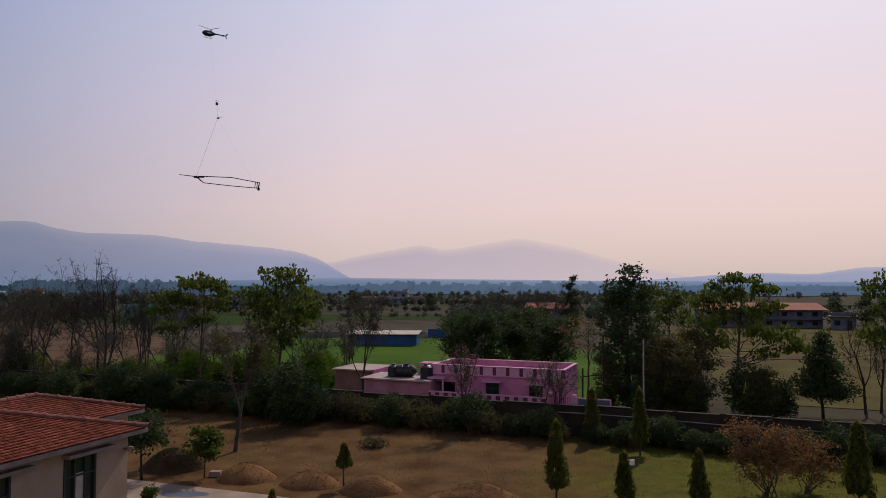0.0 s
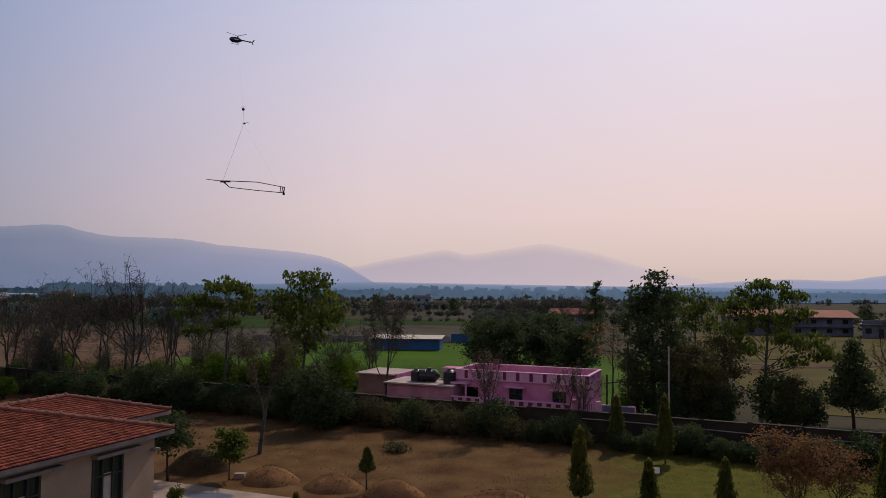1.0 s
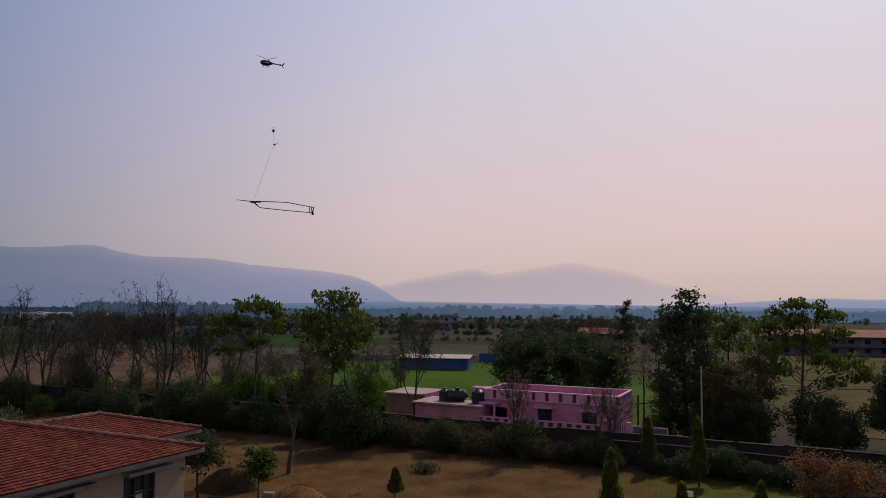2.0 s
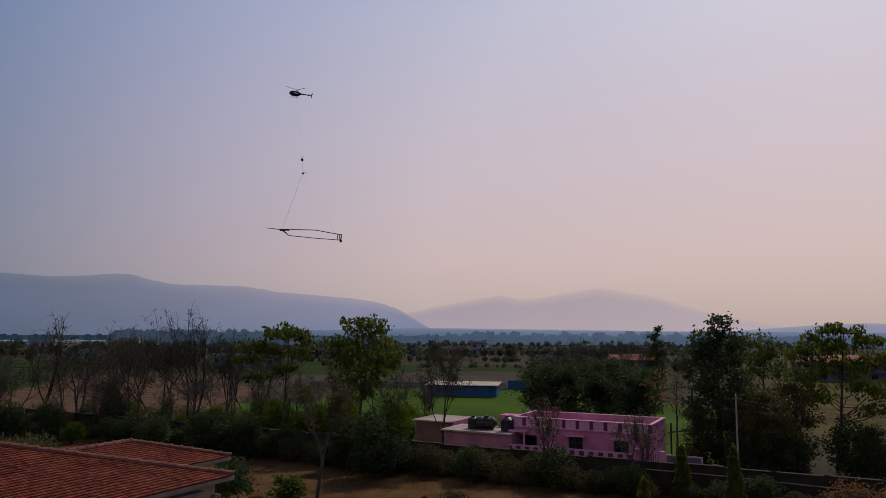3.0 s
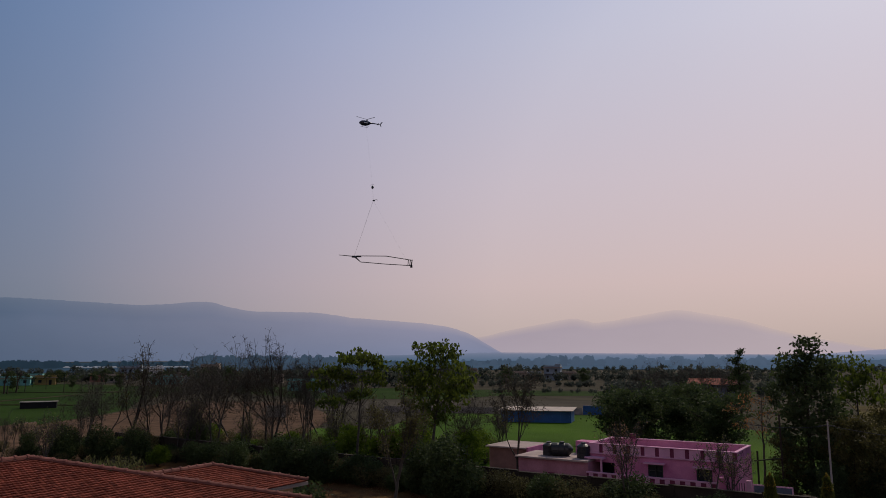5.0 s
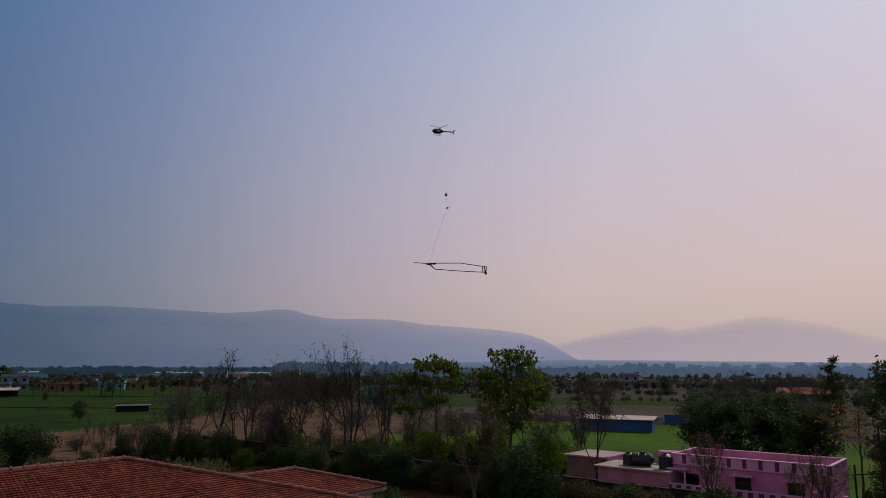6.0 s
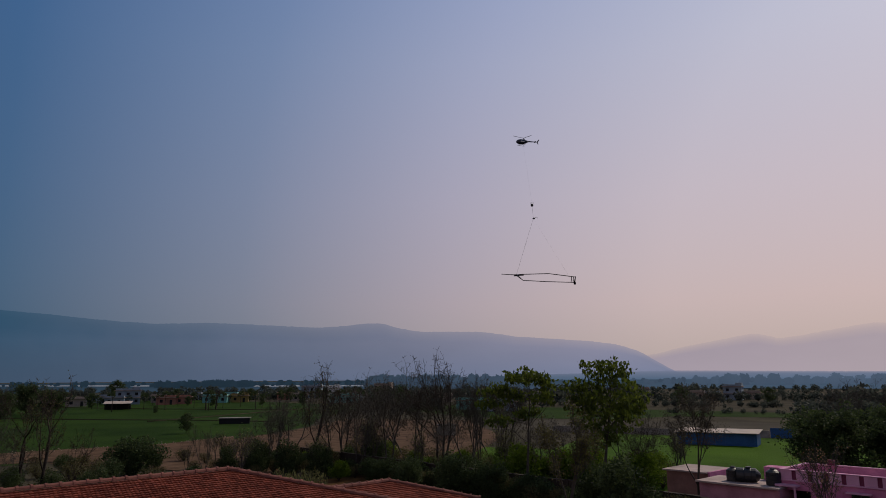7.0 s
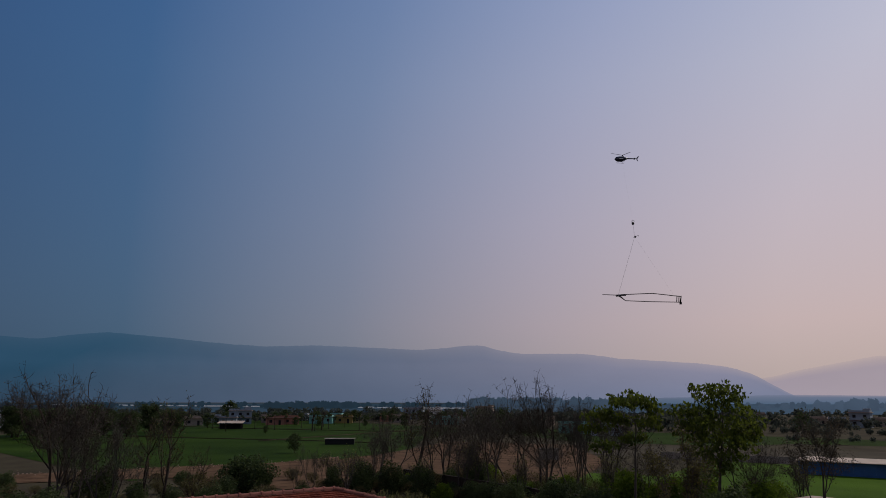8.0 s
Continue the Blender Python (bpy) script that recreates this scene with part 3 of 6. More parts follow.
    part("fence_panel", Shape().box(-L + 0.4, -1.70, 0, -L + 0.6 + 14 * 0.72, -1.66, 2.27), MAROON, h, "dark maroon fence panel")
    part("gate_pier", Shape().box(-0.9, -1.85, 0, -0.45, -1.45, 2.75), PINK, h)
    part("gate_pier", Shape().box(0.9, -1.85, 0, 1.2, -1.55, 2.7), PINKTOP, h)
    gate = Shape()
    for i in range(8):
        gate.box(-0.42 + i * 0.16, -1.68, 0.2, -0.38 + i * 0.16, -1.64, 2.5)
    gate.box(-0.44, -1.70, 1.2, 0.9, -1.66, 1.25)
    for i in range(2):
        x0 = 1.25 + i * 1.3
        fr = Shape().box(x0, -1.70, 0.9, x0 + 0.08, -1.62, 2.5).box(x0 + 1.1, -1.70, 0.9, x0 + 1.18, -1.62, 2.5)
        fr.box(x0 + 0.08, -1.70, 2.42, x0 + 1.1, -1.62, 2.5).box(x0 + 0.08, -1.70, 0.9, x0 + 1.1, -1.62, 0.98)
        lf = part("gate_leaf", fr, PINKTOP, h, "pale gate frame")
        part("panel", Shape().box(x0 + 0.08, -1.67, 0.98, x0 + 1.1, -1.65, 2.42), GREYBLUE, lf, "blue-grey metal panel")
    part("gate", gate, STEEL, h, "dark metal bar gate")
    return h


def low_wing():
    # flat-roofed wing against the left end of the pink house
    h = thing("annexe", axes_at(Vector((-1.0, 57.6, 0))), "low pink annexe with flat cement roof", "annexe")
    L, D, R = 6.0, 3.6, 3.0
    w = Shape().box(-L, 0, 0, 0, 0.2, R).box(-L, 0.2, 0, -L + 0.2, D, R).box(-0.2, 0.2, 0, 0, D, R).box(-L + 0.2, D - 0.2, 0, -0.2, D, R)
    part("wall", w, material("faded_pink", (0.40, 0.17, 0.22), 0.9, 0.3, 0.8, 12.0, 0.2, second=(0.52, 0.24, 0.30)), h, "faded brownish pink wall")
    part("roof_slab", Shape().box(-L - 0.2, -0.3, R, 0.05, D + 0.1, R + 0.12), ROOFDECK, h, "bare cement slab roof")
    part("window", Shape().box(-L + 2.6, -0.03, 1.1, -L + 3.2, -0.002, 2.0), MAROON, h)
    return h


def hut():
    h = thing("hut", axes_at(Vector((-6.3, 65.4, 0))), "small brown-fronted hut with pink side wall", "hut")
    L, D, R = 4.0, 4.2, 2.9
    part("front_wall", Shape().box(-L, 0, 0, -0.2, 0.2, R), material("brown_plaster", (0.22, 0.12, 0.10), 0.9, 0.3, 0.8, 15, 0.2), h, "brown plaster front")
    part("side_wall", Shape().box(-0.2, 0, 0, 0, D, R + 0.12), PINK, h, "sunlit pink side wall")
    part("back_wall", Shape().box(-L, D - 0.2, 0, -0.2, D, R).box(-L, 0.2, 0, -L + 0.2, D - 0.2, R), PINK, h)
    part("roof_slab", Shape().box(-L - 0.25, -0.3, R, -0.21, D + 0.15, R + 0.12), ROOFDECK, h, "pale cement roof slab")


pink_house()
low_wing()
hut()
water_tank(Vector((-1.35, 59.0, 3.12)), 0.52, 1.15)
water_tank(Vector((-4.15, 60.3, 3.12)), 0.5, 1.0, label="black plastic water tank beside another")
water_tank(Vector((-3.05, 59.9, 3.12)), 0.52, 1.7, True, "black water tank lying on its side")


# ---- blue shed and far wall ----
def blue_shed():
    h = thing("shed", Matrix.Translation((-4.6, 124.0, 0)) @ Matrix.Rotation(radians(-4), 4, "Z"), "long blue sheet-metal shed with pale roof", "shed")
    L, D = 12.0, 5.0
    w = Shape().box(-L, 0, 0, 0, 0.15, 1.95).box(-0.15, 0.15, 0, 0, D, 1.97).box(-L, 0.15, 0, -L + 0.15, D, 1.97).box(-L, D, 0, 0, D + 0.15, 2.2)
    part("wall", w, BLUE, h, "blue painted sheet wall")
    for i in range(1, 9):
        part("rib", Shape().box(-L + i * 1.45, -0.05, 0.0, -L + i * 1.45 + 0.08, -0.001, 1.95), BLUE, h)
    r = Shape()
    r.add([(-L - 0.4, -0.6, 1.98), (0.4, -0.6, 1.98), (0.4, D + 0.5, 2.26), (-L - 0.4, D + 0.5, 2.26),
           (-L - 0.4, -0.6, 2.06), (0.4, -0.6, 2.06), (0.4, D + 0.5, 2.34), (-L - 0.4, D + 0.5, 2.34)],
          [(3, 2, 1, 0), (4, 5, 6, 7), (0, 1, 5, 4), (1, 2, 6, 5), (2, 3, 7, 6), (3, 0, 4, 7)])
    part("roof", r, ZINC, h, "pale sheet roof")


blue_shed()
fw = thing("field_wall", Matrix.Translation((-3, 143, 0)), "low dark blue wall with a cement pillar", "wall")
part("panel", Shape().box(0, 0, 0, 4.3, 0.2, 1.7), BLUE, fw)
part("panel", Shape().box(-40, 0, 0, -0.1, 0.2, 1.2), GREY, fw)
part("pillar", Shape().box(3.9, -0.5, 0, 4.5, -0.01, 2.6), POLE, fw, "pale cement pillar")


# ---- trees ----
def curve(p, d, length, rng, bend=0.25, up=0.0, k=4):
    """A wandering path from p along d."""
    pts, d = [np.array(p, float)], np.array(d, float)
    d /= np.linalg.norm(d)
    for _ in range(k):
        d = d + rng.normal(0, bend, 3) * 0.6 + np.array([0, 0, up])
        d /= np.linalg.norm(d)
        pts.append(pts[-1] + d * length / k)
    return np.array(pts)


def leafy(seed, height, spread, first, limbs, trunk_r, leaf, per_tip, clump, droop, bark, leaf_mat, rise=0.45, shape="round", twigs=5, sides=6):
    """Trunk and crown meshes of a leafy tree: limbs from first*height up, leaf clumps at the twig ends."""
    rng = np.random.default_rng(seed)
    wood, crown = Shape(), Shape()
    trunk = curve((0, 0, 0), (rng.normal(0, 0.03), rng.normal(0, 0.03), 1), height * 0.96, rng, 0.045, 0.05, 9)
    tr = np.linspace(trunk_r, trunk_r * 0.12, len(trunk))
    wood.tube(trunk, tr, sides + 2)
    tips = []
    for i in range(limbs):
        q = (i + rng.uniform(0.1, 0.9)) / limbs
        hz = first + (0.99 - first) * q
        fi = hz / 0.96 * (len(trunk) - 1)
        i0 = min(int(fi), len(trunk) - 2)
        p = trunk[i0] + (trunk[i0 + 1] - trunk[i0]) * min(1.0, fi - i0)
        if shape == "round":
            reach = spread * (0.35 + 0.75 * math.sin(math.pi * min(1, 0.12 + q * 0.86)))
        elif shape == "cone":
            reach = spread * (1.08 - 0.92 * q) * (0.75 + 0.4 * q * (1 - q) * 4)
        else:   # flat, widest near the top
            reach = spread * (0.55 + 0.55 * math.sin(math.pi * (0.25 + 0.62 * q)))
        reach *= rng.uniform(0.6, 1.25)
        a = i * 2.399 + rng.uniform(-0.5, 0.5)
        lim = curve(p, (math.cos(a), math.sin(a), rise * rng.uniform(0.5, 1.4)), reach, rng, 0.16, 0.02, 5)
        wood.tube(lim, np.linspace(tr[i0] * 0.42 + 0.012, 0.012, len(lim)), max(4, sides - 2), False)
        tips.append(lim[-1])
        for j in range(twigs):
            k = rng.integers(1, len(lim))
            b = rng.uniform(0, 2 * math.pi)
            tw = curve(lim[k], (math.cos(b), math.sin(b), rng.uniform(-0.1, 0.8)), reach * rng.uniform(0.2, 0.45), rng, 0.2, 0.0, 3)
            wood.tube(tw, np.linspace(0.014, 0.006, len(tw)), 3, False)
            tips.append(tw[-1])
            if rng.random() < 0.5:
                tips.append(tw[1])
    tips.append(trunk[-1])
    tips = np.array(tips)
    c = np.repeat(tips, per_tip, 0)
    c = c + rng.normal(0, clump, c.shape) * np.array([1, 1, 0.75])
    crown.leaves(c, leaf, rng, droop)
    return wood.mesh("trunk", bark, True), crown.mesh("crown", leaf_mat)


def bare(seed, height, spread, trunk_r, bark, stems=1, depth=4, leaf_mat=None, leaves=0, leaf=0.14, rise=0.06):
    """A leafless or nearly leafless tree: a leader that forks again and again, with fine twigs at the ends."""
    rng = np.random.default_rng(seed)
    wood, tips = Shape(), []

    def fork(p, d, length, r, level):
        path = curve(p, d, length, rng, 0.11, 0.04, 5)
        wood.tube(path, np.linspace(r, r * 0.6, len(path)), 6 if level < 2 else 3, False)
        if level >= 3:
            for _ in range(3):
                k = rng.integers(1, 6)
                tw = curve(path[k], rng.normal(0, 1, 3) + np.array([0, 0, 0.45]), length * rng.uniform(0.35, 0.8), rng, 0.2, 0.03, 3)
                wood.tube(tw, [0.015, 0.013, 0.010, 0.007], 3, False)
                tips.append(tw[-1])
        if level >= depth:
            tips.extend((path[-1], path[2]))
            return
        for k in range(3 if level < 3 else 2):
            i = 5 if k == 0 else rng.integers(4 if level == 0 else 2, 6)
            dd = path[i] - path[i - 1]
            dd = dd / np.linalg.norm(dd)
            side = np.cross(dd, rng.normal(size=3))
            side /= np.linalg.norm(side) + 1e-9
            ang = rng.uniform(0.08, 0.28) if k == 0 else rng.uniform(0.35, 0.85) * spread / 0.4
            nd = dd * math.cos(ang) + side * math.sin(ang) + np.array([0, 0, rise])
            fork(path[i], nd, length * (rng.uniform(0.66, 0.80) if k == 0 else rng.uniform(0.5, 0.8)), max(0.011, r * (0.68 if k == 0 else 0.46)), level + 1)

    for s in range(stems):
        a = s * 2.4 + rng.uniform(0, 1)
        tilt = 0.05 if stems == 1 else 0.28
        off = 0.12 if stems > 1 else 0.0
        fork((off * math.cos(a), off * math.sin(a), 0), (tilt * math.cos(a), tilt * math.sin(a), 1), height * rng.uniform(0.24, 0.32), trunk_r, 0)
    top = max(v[:, 2].max() for v in wood.v)
    for v in wood.v:
        v *= height / top
    tips = np.array(tips) * height / top
    crown = None
    if leaf_mat:
        c = tips[rng.integers(0, len(tips), leaves)]
        crown = Shape().leaves(c + rng.normal(0, 0.16, c.shape), leaf, rng, 0.5).mesh("crown", leaf_mat)
    return wood.mesh("trunk", bark, True), crown


def canopy(seed, lobes, trunk_h, trunk_r, first, bark, leaf_mat, leaf=0.42, per_tip=9, density=9.0, droop=0.9, clump=0.2, lean=0.0, hollow=0.45, stems=0, slim=0.55):
    """A tree whose limbs reach up and out into lobes of foliage (across, height, half width, half height); leaves hang in tufts at the twig ends, thickest on top."""
    rng = np.random.default_rng(seed)
    wood, tips, nodes = Shape(), [], []
    trunk = None
    if trunk_h:
        k = 10
        q = np.linspace(0, 1, k)
        wob = np.cumsum(rng.normal(0, 0.05, (k, 2)), 0) * trunk_h / 10
        trunk = np.stack([lean * q + wob[:, 0] - wob[0, 0], wob[:, 1] - wob[0, 1], trunk_h * q], 1)
        wood.tube(trunk, np.linspace(trunk_r, trunk_r * 0.2, k), 9)
        nodes.extend(trunk[int(k * 0.6):])
    for lx, lz, rx, rz in lobes:
        ly = rng.uniform(-0.35, 0.35) * abs(lx)
        c = np.array([lx, ly, lz])
        for m in range(max(2, int(1.4 * rx))):
            u = rng.normal(size=3)
            u /= np.linalg.norm(u)
            end = c + u * np.array([rx, rx, rz]) * rng.uniform(0.3, 0.75)
            if trunk is not None:
                z0 = min(max(first * trunk_h * rng.uniform(0.8, 1.5), end[2] - 0.15 * rng.uniform(0.4, 1.8) * trunk_h), trunk_h * 0.93)
                p0 = np.array([np.interp(z0, trunk[:, 2], trunk[:, j]) for j in range(3)])
                r0 = np.interp(z0, trunk[:, 2], np.linspace(trunk_r, trunk_r * 0.2, len(trunk))) * 0.42
            else:
                p0 = np.array([rng.normal(0, 0.15), rng.normal(0, 0.15), 0.0])
                r0 = trunk_r * rng.uniform(0.5, 1.0)
            q = np.linspace(0, 1, 7)[:, None]
            mid = p0 * 0.45 + end * 0.55 + np.array([rng.normal(0, 0.08), rng.normal(0, 0.08), rng.uniform(-0.12, 0.06)]) * np.linalg.norm(end - p0)
            path = p0 * (1 - q) ** 2 + 2 * mid * q * (1 - q) + end * q ** 2 + rng.normal(0, 0.07, (7, 3)) * np.sin(q * 3.1)
            wood.tube(path, np.linspace(max(r0, 0.02), 0.014, 7), 5, False)
            nodes.extend(path[2:])
        k = int(density * (rx * rx * rz) ** 0.72) + 6
        u = rng.normal(size=(k, 3))
        u[:, 2] = np.where(u[:, 2] < 0, u[:, 2] * rng.uniform(0.2, 1.0, k), u[:, 2])
        u /= np.linalg.norm(u, axis=1)[:, None]
        tips.append(c + u * np.array([rx, rx, rz]) * rng.uniform(hollow, 1.04, (k, 1)))
    tips, nodes = np.concatenate(tips), np.array(nodes)
    for p in tips:
        d = np.linalg.norm(nodes - p, axis=1) + 0.6 * np.maximum(0, nodes[:, 2] - p[2])
        o = nodes[d.argmin()]
        mid = (o + p) / 2 + rng.normal(0, 0.06, 3)
        wood.tube([o, mid, p], [0.016, 0.012, 0.006], 3, False)
    c = np.repeat(tips, per_tip, 0)
    c = c + rng.normal(0, clump, c.shape) * np.array([1.15, 1.15, 0.7])
    return wood.mesh("trunk", bark, True), Shape().leaves(c, leaf, rng, droop, slim).mesh("crown", leaf_mat)


def column(seed, height, r, first=0.16):
    """A mast tree: a narrow spire of hanging leaves on a short bare stem."""
    rng = np.random.default_rng(seed)
    wood = Shape().tube(curve((0, 0, 0), (0, 0, 1), height * 0.96, rng, 0.02, 0, 5), np.linspace(0.06, 0.015, 6), 6)
    k = int(2900 * height / 4)
    q = rng.uniform(0, 1, k) ** 1.1
    z = height * (first + (0.96 - first) * q)
    a = rng.uniform(0, 2 * np.pi, k)
    tier = (q * (1.3 * height + 2) + 0.35 * np.sin(a * 2 + seed)) % 1.0
    lump = (1.12 - 0.38 * tier) * (1 + 0.2 * np.sin(a * 3 + z * 2.1 + seed) + 0.12 * np.sin(a * 5 - z * 5))
    rad = r * np.where(q < 0.08, 0.62 + 4.0 * q, 1.0 - 0.78 * (q - 0.08) ** 1.25) * lump * rng.uniform(0.3, 1.0, k) ** 0.5
    c = np.stack([np.cos(a) * rad, np.sin(a) * rad, z], 1)
    crown = Shape().leaves(c, 0.27, rng, 1.25, 0.26).mesh("crown", COLUMNLEAF)
    q = rng.uniform(0, 1, 420)
    a = rng.uniform(0, 2 * np.pi, 420)
    rad = r * 0.55 * (1.05 - q) * rng.uniform(0.3, 1, 420)
    c = np.stack([np.cos(a) * rad, np.sin(a) * rad, height * (0.80 + 0.21 * q)], 1)
    tip = Shape().leaves(c, 0.19, rng, 0.9, 0.3).mesh("new_leaves", GOLDLEAF)
    return wood.mesh("trunk", BARK, True), crown, tip


def bush_mesh(seed, r, h, leaf, count, leaf_mat, stems=6):
    """A dense bush: stems and leaves gathered in lumps, open here and there."""
    rng = np.random.default_rng(seed)
    wood = Shape()
    for _ in range(stems):
        a = rng.uniform(0, 6.28)
        wood.tube(curve((0, 0, 0), (math.cos(a) * 0.6, math.sin(a) * 0.6, 1), h * 0.8, rng, 0.15, 0.05, 4), np.linspace(0.05, 0.012, 5), 4, False)
    k = 34
    u = rng.normal(size=(k, 3))
    u /= np.linalg.norm(u, axis=1)[:, None]
    lump = u * np.array([r * 0.72, r * 0.72, h * 0.38]) * rng.uniform(0.55, 1.05, (k, 1)) + np.array([0, 0, h * 0.48])
    c = lump[rng.integers(0, k, count)]
    o = rng.normal(size=c.shape)
    o /= np.linalg.norm(o, axis=1)[:, None]
    c = c + o * np.array([r * 0.34, r * 0.34, h * 0.2]) * rng.uniform(0.5, 1.0, (count, 1))
    c = c[c[:, 2] > 0.05]
    return wood.mesh("wood", DARKBARK, True), Shape().leaves(c, leaf, rng, 0.3).mesh("foliage", leaf_mat)


def plant(name, meshes, where, label, category="tree", group="", turn=0.0, scale=1.0):
    where = Vector((where[0], where[1], where[2] if len(where) > 2 else 0.0))
    t = thing(name, Matrix.Translation(where) @ Matrix.Rotation(radians(turn), 4, "Z") @ Matrix.Scale(scale, 4), label, category, group)
    for me in meshes:
        if me:
            part(me.name.split(".")[0], me, None, t)
    return t


# tall broadleaf trees behind the wall
plant("broadleaf_tree", canopy(11, ((0.6, 11.6, 2.6, 1.2), (1.1, 9.3, 3.3, 2.0), (0.8, 7.0, 3.0, 1.8), (3.2, 8.0, 1.4, 1.3), (-2.2, 10.0, 1.3, 0.8), (-1.7, 8.2, 1.6, 1.2), (0.2, 5.2, 1.8, 0.8)), 11.6, 0.18, 0.3, BARK, LEAF, density=13, lean=1.0), polar(-13.2, 70), "tall green broadleaf tree with drooping leaves", group="broadleaf trees", turn=13)
plant("broadleaf_tree", canopy(24, ((0.1, 10.9, 2.7, 0.85), (-3.1, 9.8, 1.6, 0.6), (-1.2, 9.2, 1.5, 0.6), (2.0, 10.2, 1.1, 0.7), (1.6, 8.9, 1.3, 0.6), (-3.6, 8.4, 1.2, 0.45), (0.3, 7.6, 1.6, 0.5), (-2.6, 6.9, 1.5, 0.4)), 10.7, 0.15, 0.42, BARK, LEAF, density=17, hollow=0.3, lean=0.3), polar(-18.8, 70), "tall open-crowned broadleaf tree with thin trunk", group="broadleaf trees", turn=18.8)
plant("broadleaf_tree", canopy(13, ((0.6, 11.2, 2.1, 0.7), (2.6, 10.4, 1.6, 0.7), (-1.6, 10.7, 0.8, 0.5), (0.0, 9.8, 2.6, 0.9), (-1.9, 9.2, 1.7, 1.0), (1.0, 8.4, 2.6, 0.9), (3.0, 8.9, 1.2, 0.6), (3.6, 6.4, 2.2, 1.0), (5.0, 5.5, 1.3, 0.9), (2.0, 6.8, 1.7, 0.7), (-2.0, 7.4, 1.7, 1.1), (-1.0, 5.9, 1.3, 0.8), (2.6, 4.8, 1.2, 0.6)), 11.0, 0.17, 0.26, BARK, LEAF, density=17, hollow=0.3, leaf=0.38, lean=0.7), polar(22.0, 67.5), "open spreading broadleaf tree in dry pasture", group="broadleaf trees", turn=-22)
plant("broadleaf_tree", canopy(14, ((0.4, 11.6, 2.4, 1.4), (-1.4, 10.6, 2.0, 1.0), (0.6, 9.0, 3.2, 1.6), (-0.6, 6.8, 3.0, 1.5), (1.4, 5.2, 2.4, 1.2)), 12.0, 0.2, 0.3, BARK, LEAF, density=14), polar(33.0, 70), "tall dense broadleaf tree", group="broadleaf trees", turn=-33)
plant("dark_tree", canopy(15, ((0.3, 11.6, 0.9, 1.0), (-0.6, 10.5, 1.4, 1.0), (0.8, 10.2, 1.4, 1.0), (0.0, 8.8, 2.2, 1.4), (-1.3, 9.3, 1.1, 0.7), (0.3, 6.8, 2.5, 1.5), (-0.3, 4.8, 2.6, 1.5), (0.2, 2.8, 2.6, 1.5), (0.0, 1.3, 2.2, 1.0)), 11.5, 0.22, 0.03, DARKBARK, DARKLEAF, leaf=0.36, per_tip=11, density=24, droop=0.5, clump=0.28, hollow=0.5), polar(14.5, 64), "tall narrow dark evergreen tree behind the wall", group="evergreen trees", turn=-14.5)
plant("broadleaf_tree", canopy(16, ((-0.2, 10.2, 1.8, 0.9), (1.4, 9.2, 1.8, 0.9), (-1.2, 8.6, 1.6, 1.0), (0.4, 7.6, 2.2, 1.0)), 10.0, 0.14, 0.4, BARK, LEAF, density=15, leaf=0.36), polar(17.5, 72), "yellow-green broadleaf tree behind the evergreen", group="broadleaf trees", turn=-17)
plant("evergreen_tree", canopy(17, ((0.0, 6.2, 0.6, 0.8), (0.0, 5.2, 1.1, 0.8), (0.1, 4.1, 1.6, 0.8), (-0.2, 3.0, 2.2, 0.9), (0.4, 2.1, 2.3, 0.7)), 6.3, 0.13, 0.12, DARKBARK, DARKLEAF, leaf=0.28, per_tip=15, density=46, droop=0.5, clump=0.22, hollow=0.35), polar(27.9, 66), "small dark cone-shaped evergreen tree", group="evergreen trees", turn=-28)
plant("autumn_tree", canopy(18, ((0.2, 7.4, 1.6, 0.5), (-1.4, 6.6, 1.4, 0.5), (1.2, 6.2, 1.5, 0.5), (-0.6, 5.4, 1.6, 0.5), (0.8, 4.6, 1.4, 0.5)), 7.8, 0.11, 0.3, BARK, RUSTLEAF, leaf=0.2, per_tip=5, density=13, droop=0.5), polar(11.4, 67), "sparse tree with reddish dry leaves")
mango = leafy(19, 7.0, 5.0, 0.06, 40, 0.25, 0.40, 32, 0.45, 0.4, DARKBARK, DARKLEAF, 0.55, "round", 5)
for az, d, sc, tn in ((3.0, 90, 0.84, 10), (6.0, 95, 0.90, 120), (8.6, 88, 0.80, 200), (1.6, 97, 0.75, 300)):
    plant("mango_tree", mango, polar(az, d), "round dense dark green mango tree", group="mango trees", turn=tn, scale=sc)
spire = canopy(20, ((0.2, 10.6, 0.7, 0.8), (-0.4, 9.2, 1.3, 0.8), (0.4, 7.8, 1.7, 0.9), (-0.2, 6.2, 2.0, 1.0), (0.1, 4.4, 2.0, 1.2), (0, 2.6, 1.7, 1.2)), 10.9, 0.2, 0.1, DARKBARK, DARKLEAF, leaf=0.42, per_tip=9, density=20, droop=0.4)
plant("conifer", spire, polar(10.2, 150), "dark upright tree far in the fields", turn=30, scale=1.12)

# sparse and bare trees
plant("dry_tree", bare(38, 10.2, 0.24, 0.13, BARK, 1, 5, DRYLEAF, 2400, 0.16), polar(-16.1, 48.7), "tall dry tree with few brown leaves on the lawn")
bare_a = bare(32, 9.5, 0.56, 0.08, BARK, 2, 5, BUD, 1200, 0.10)
bare_b = bare(33, 9.0, 0.66, 0.09, BARK, 2, 5, BUD, 1200, 0.10)
bare_big = bare(35, 12.5, 0.66, 0.13, DARKBARK, 3, 5, BUD, 1600, 0.09)
bare_poles = bare(37, 10.0, 0.16, 0.07, BARK, 3, 4, rise=0.3)
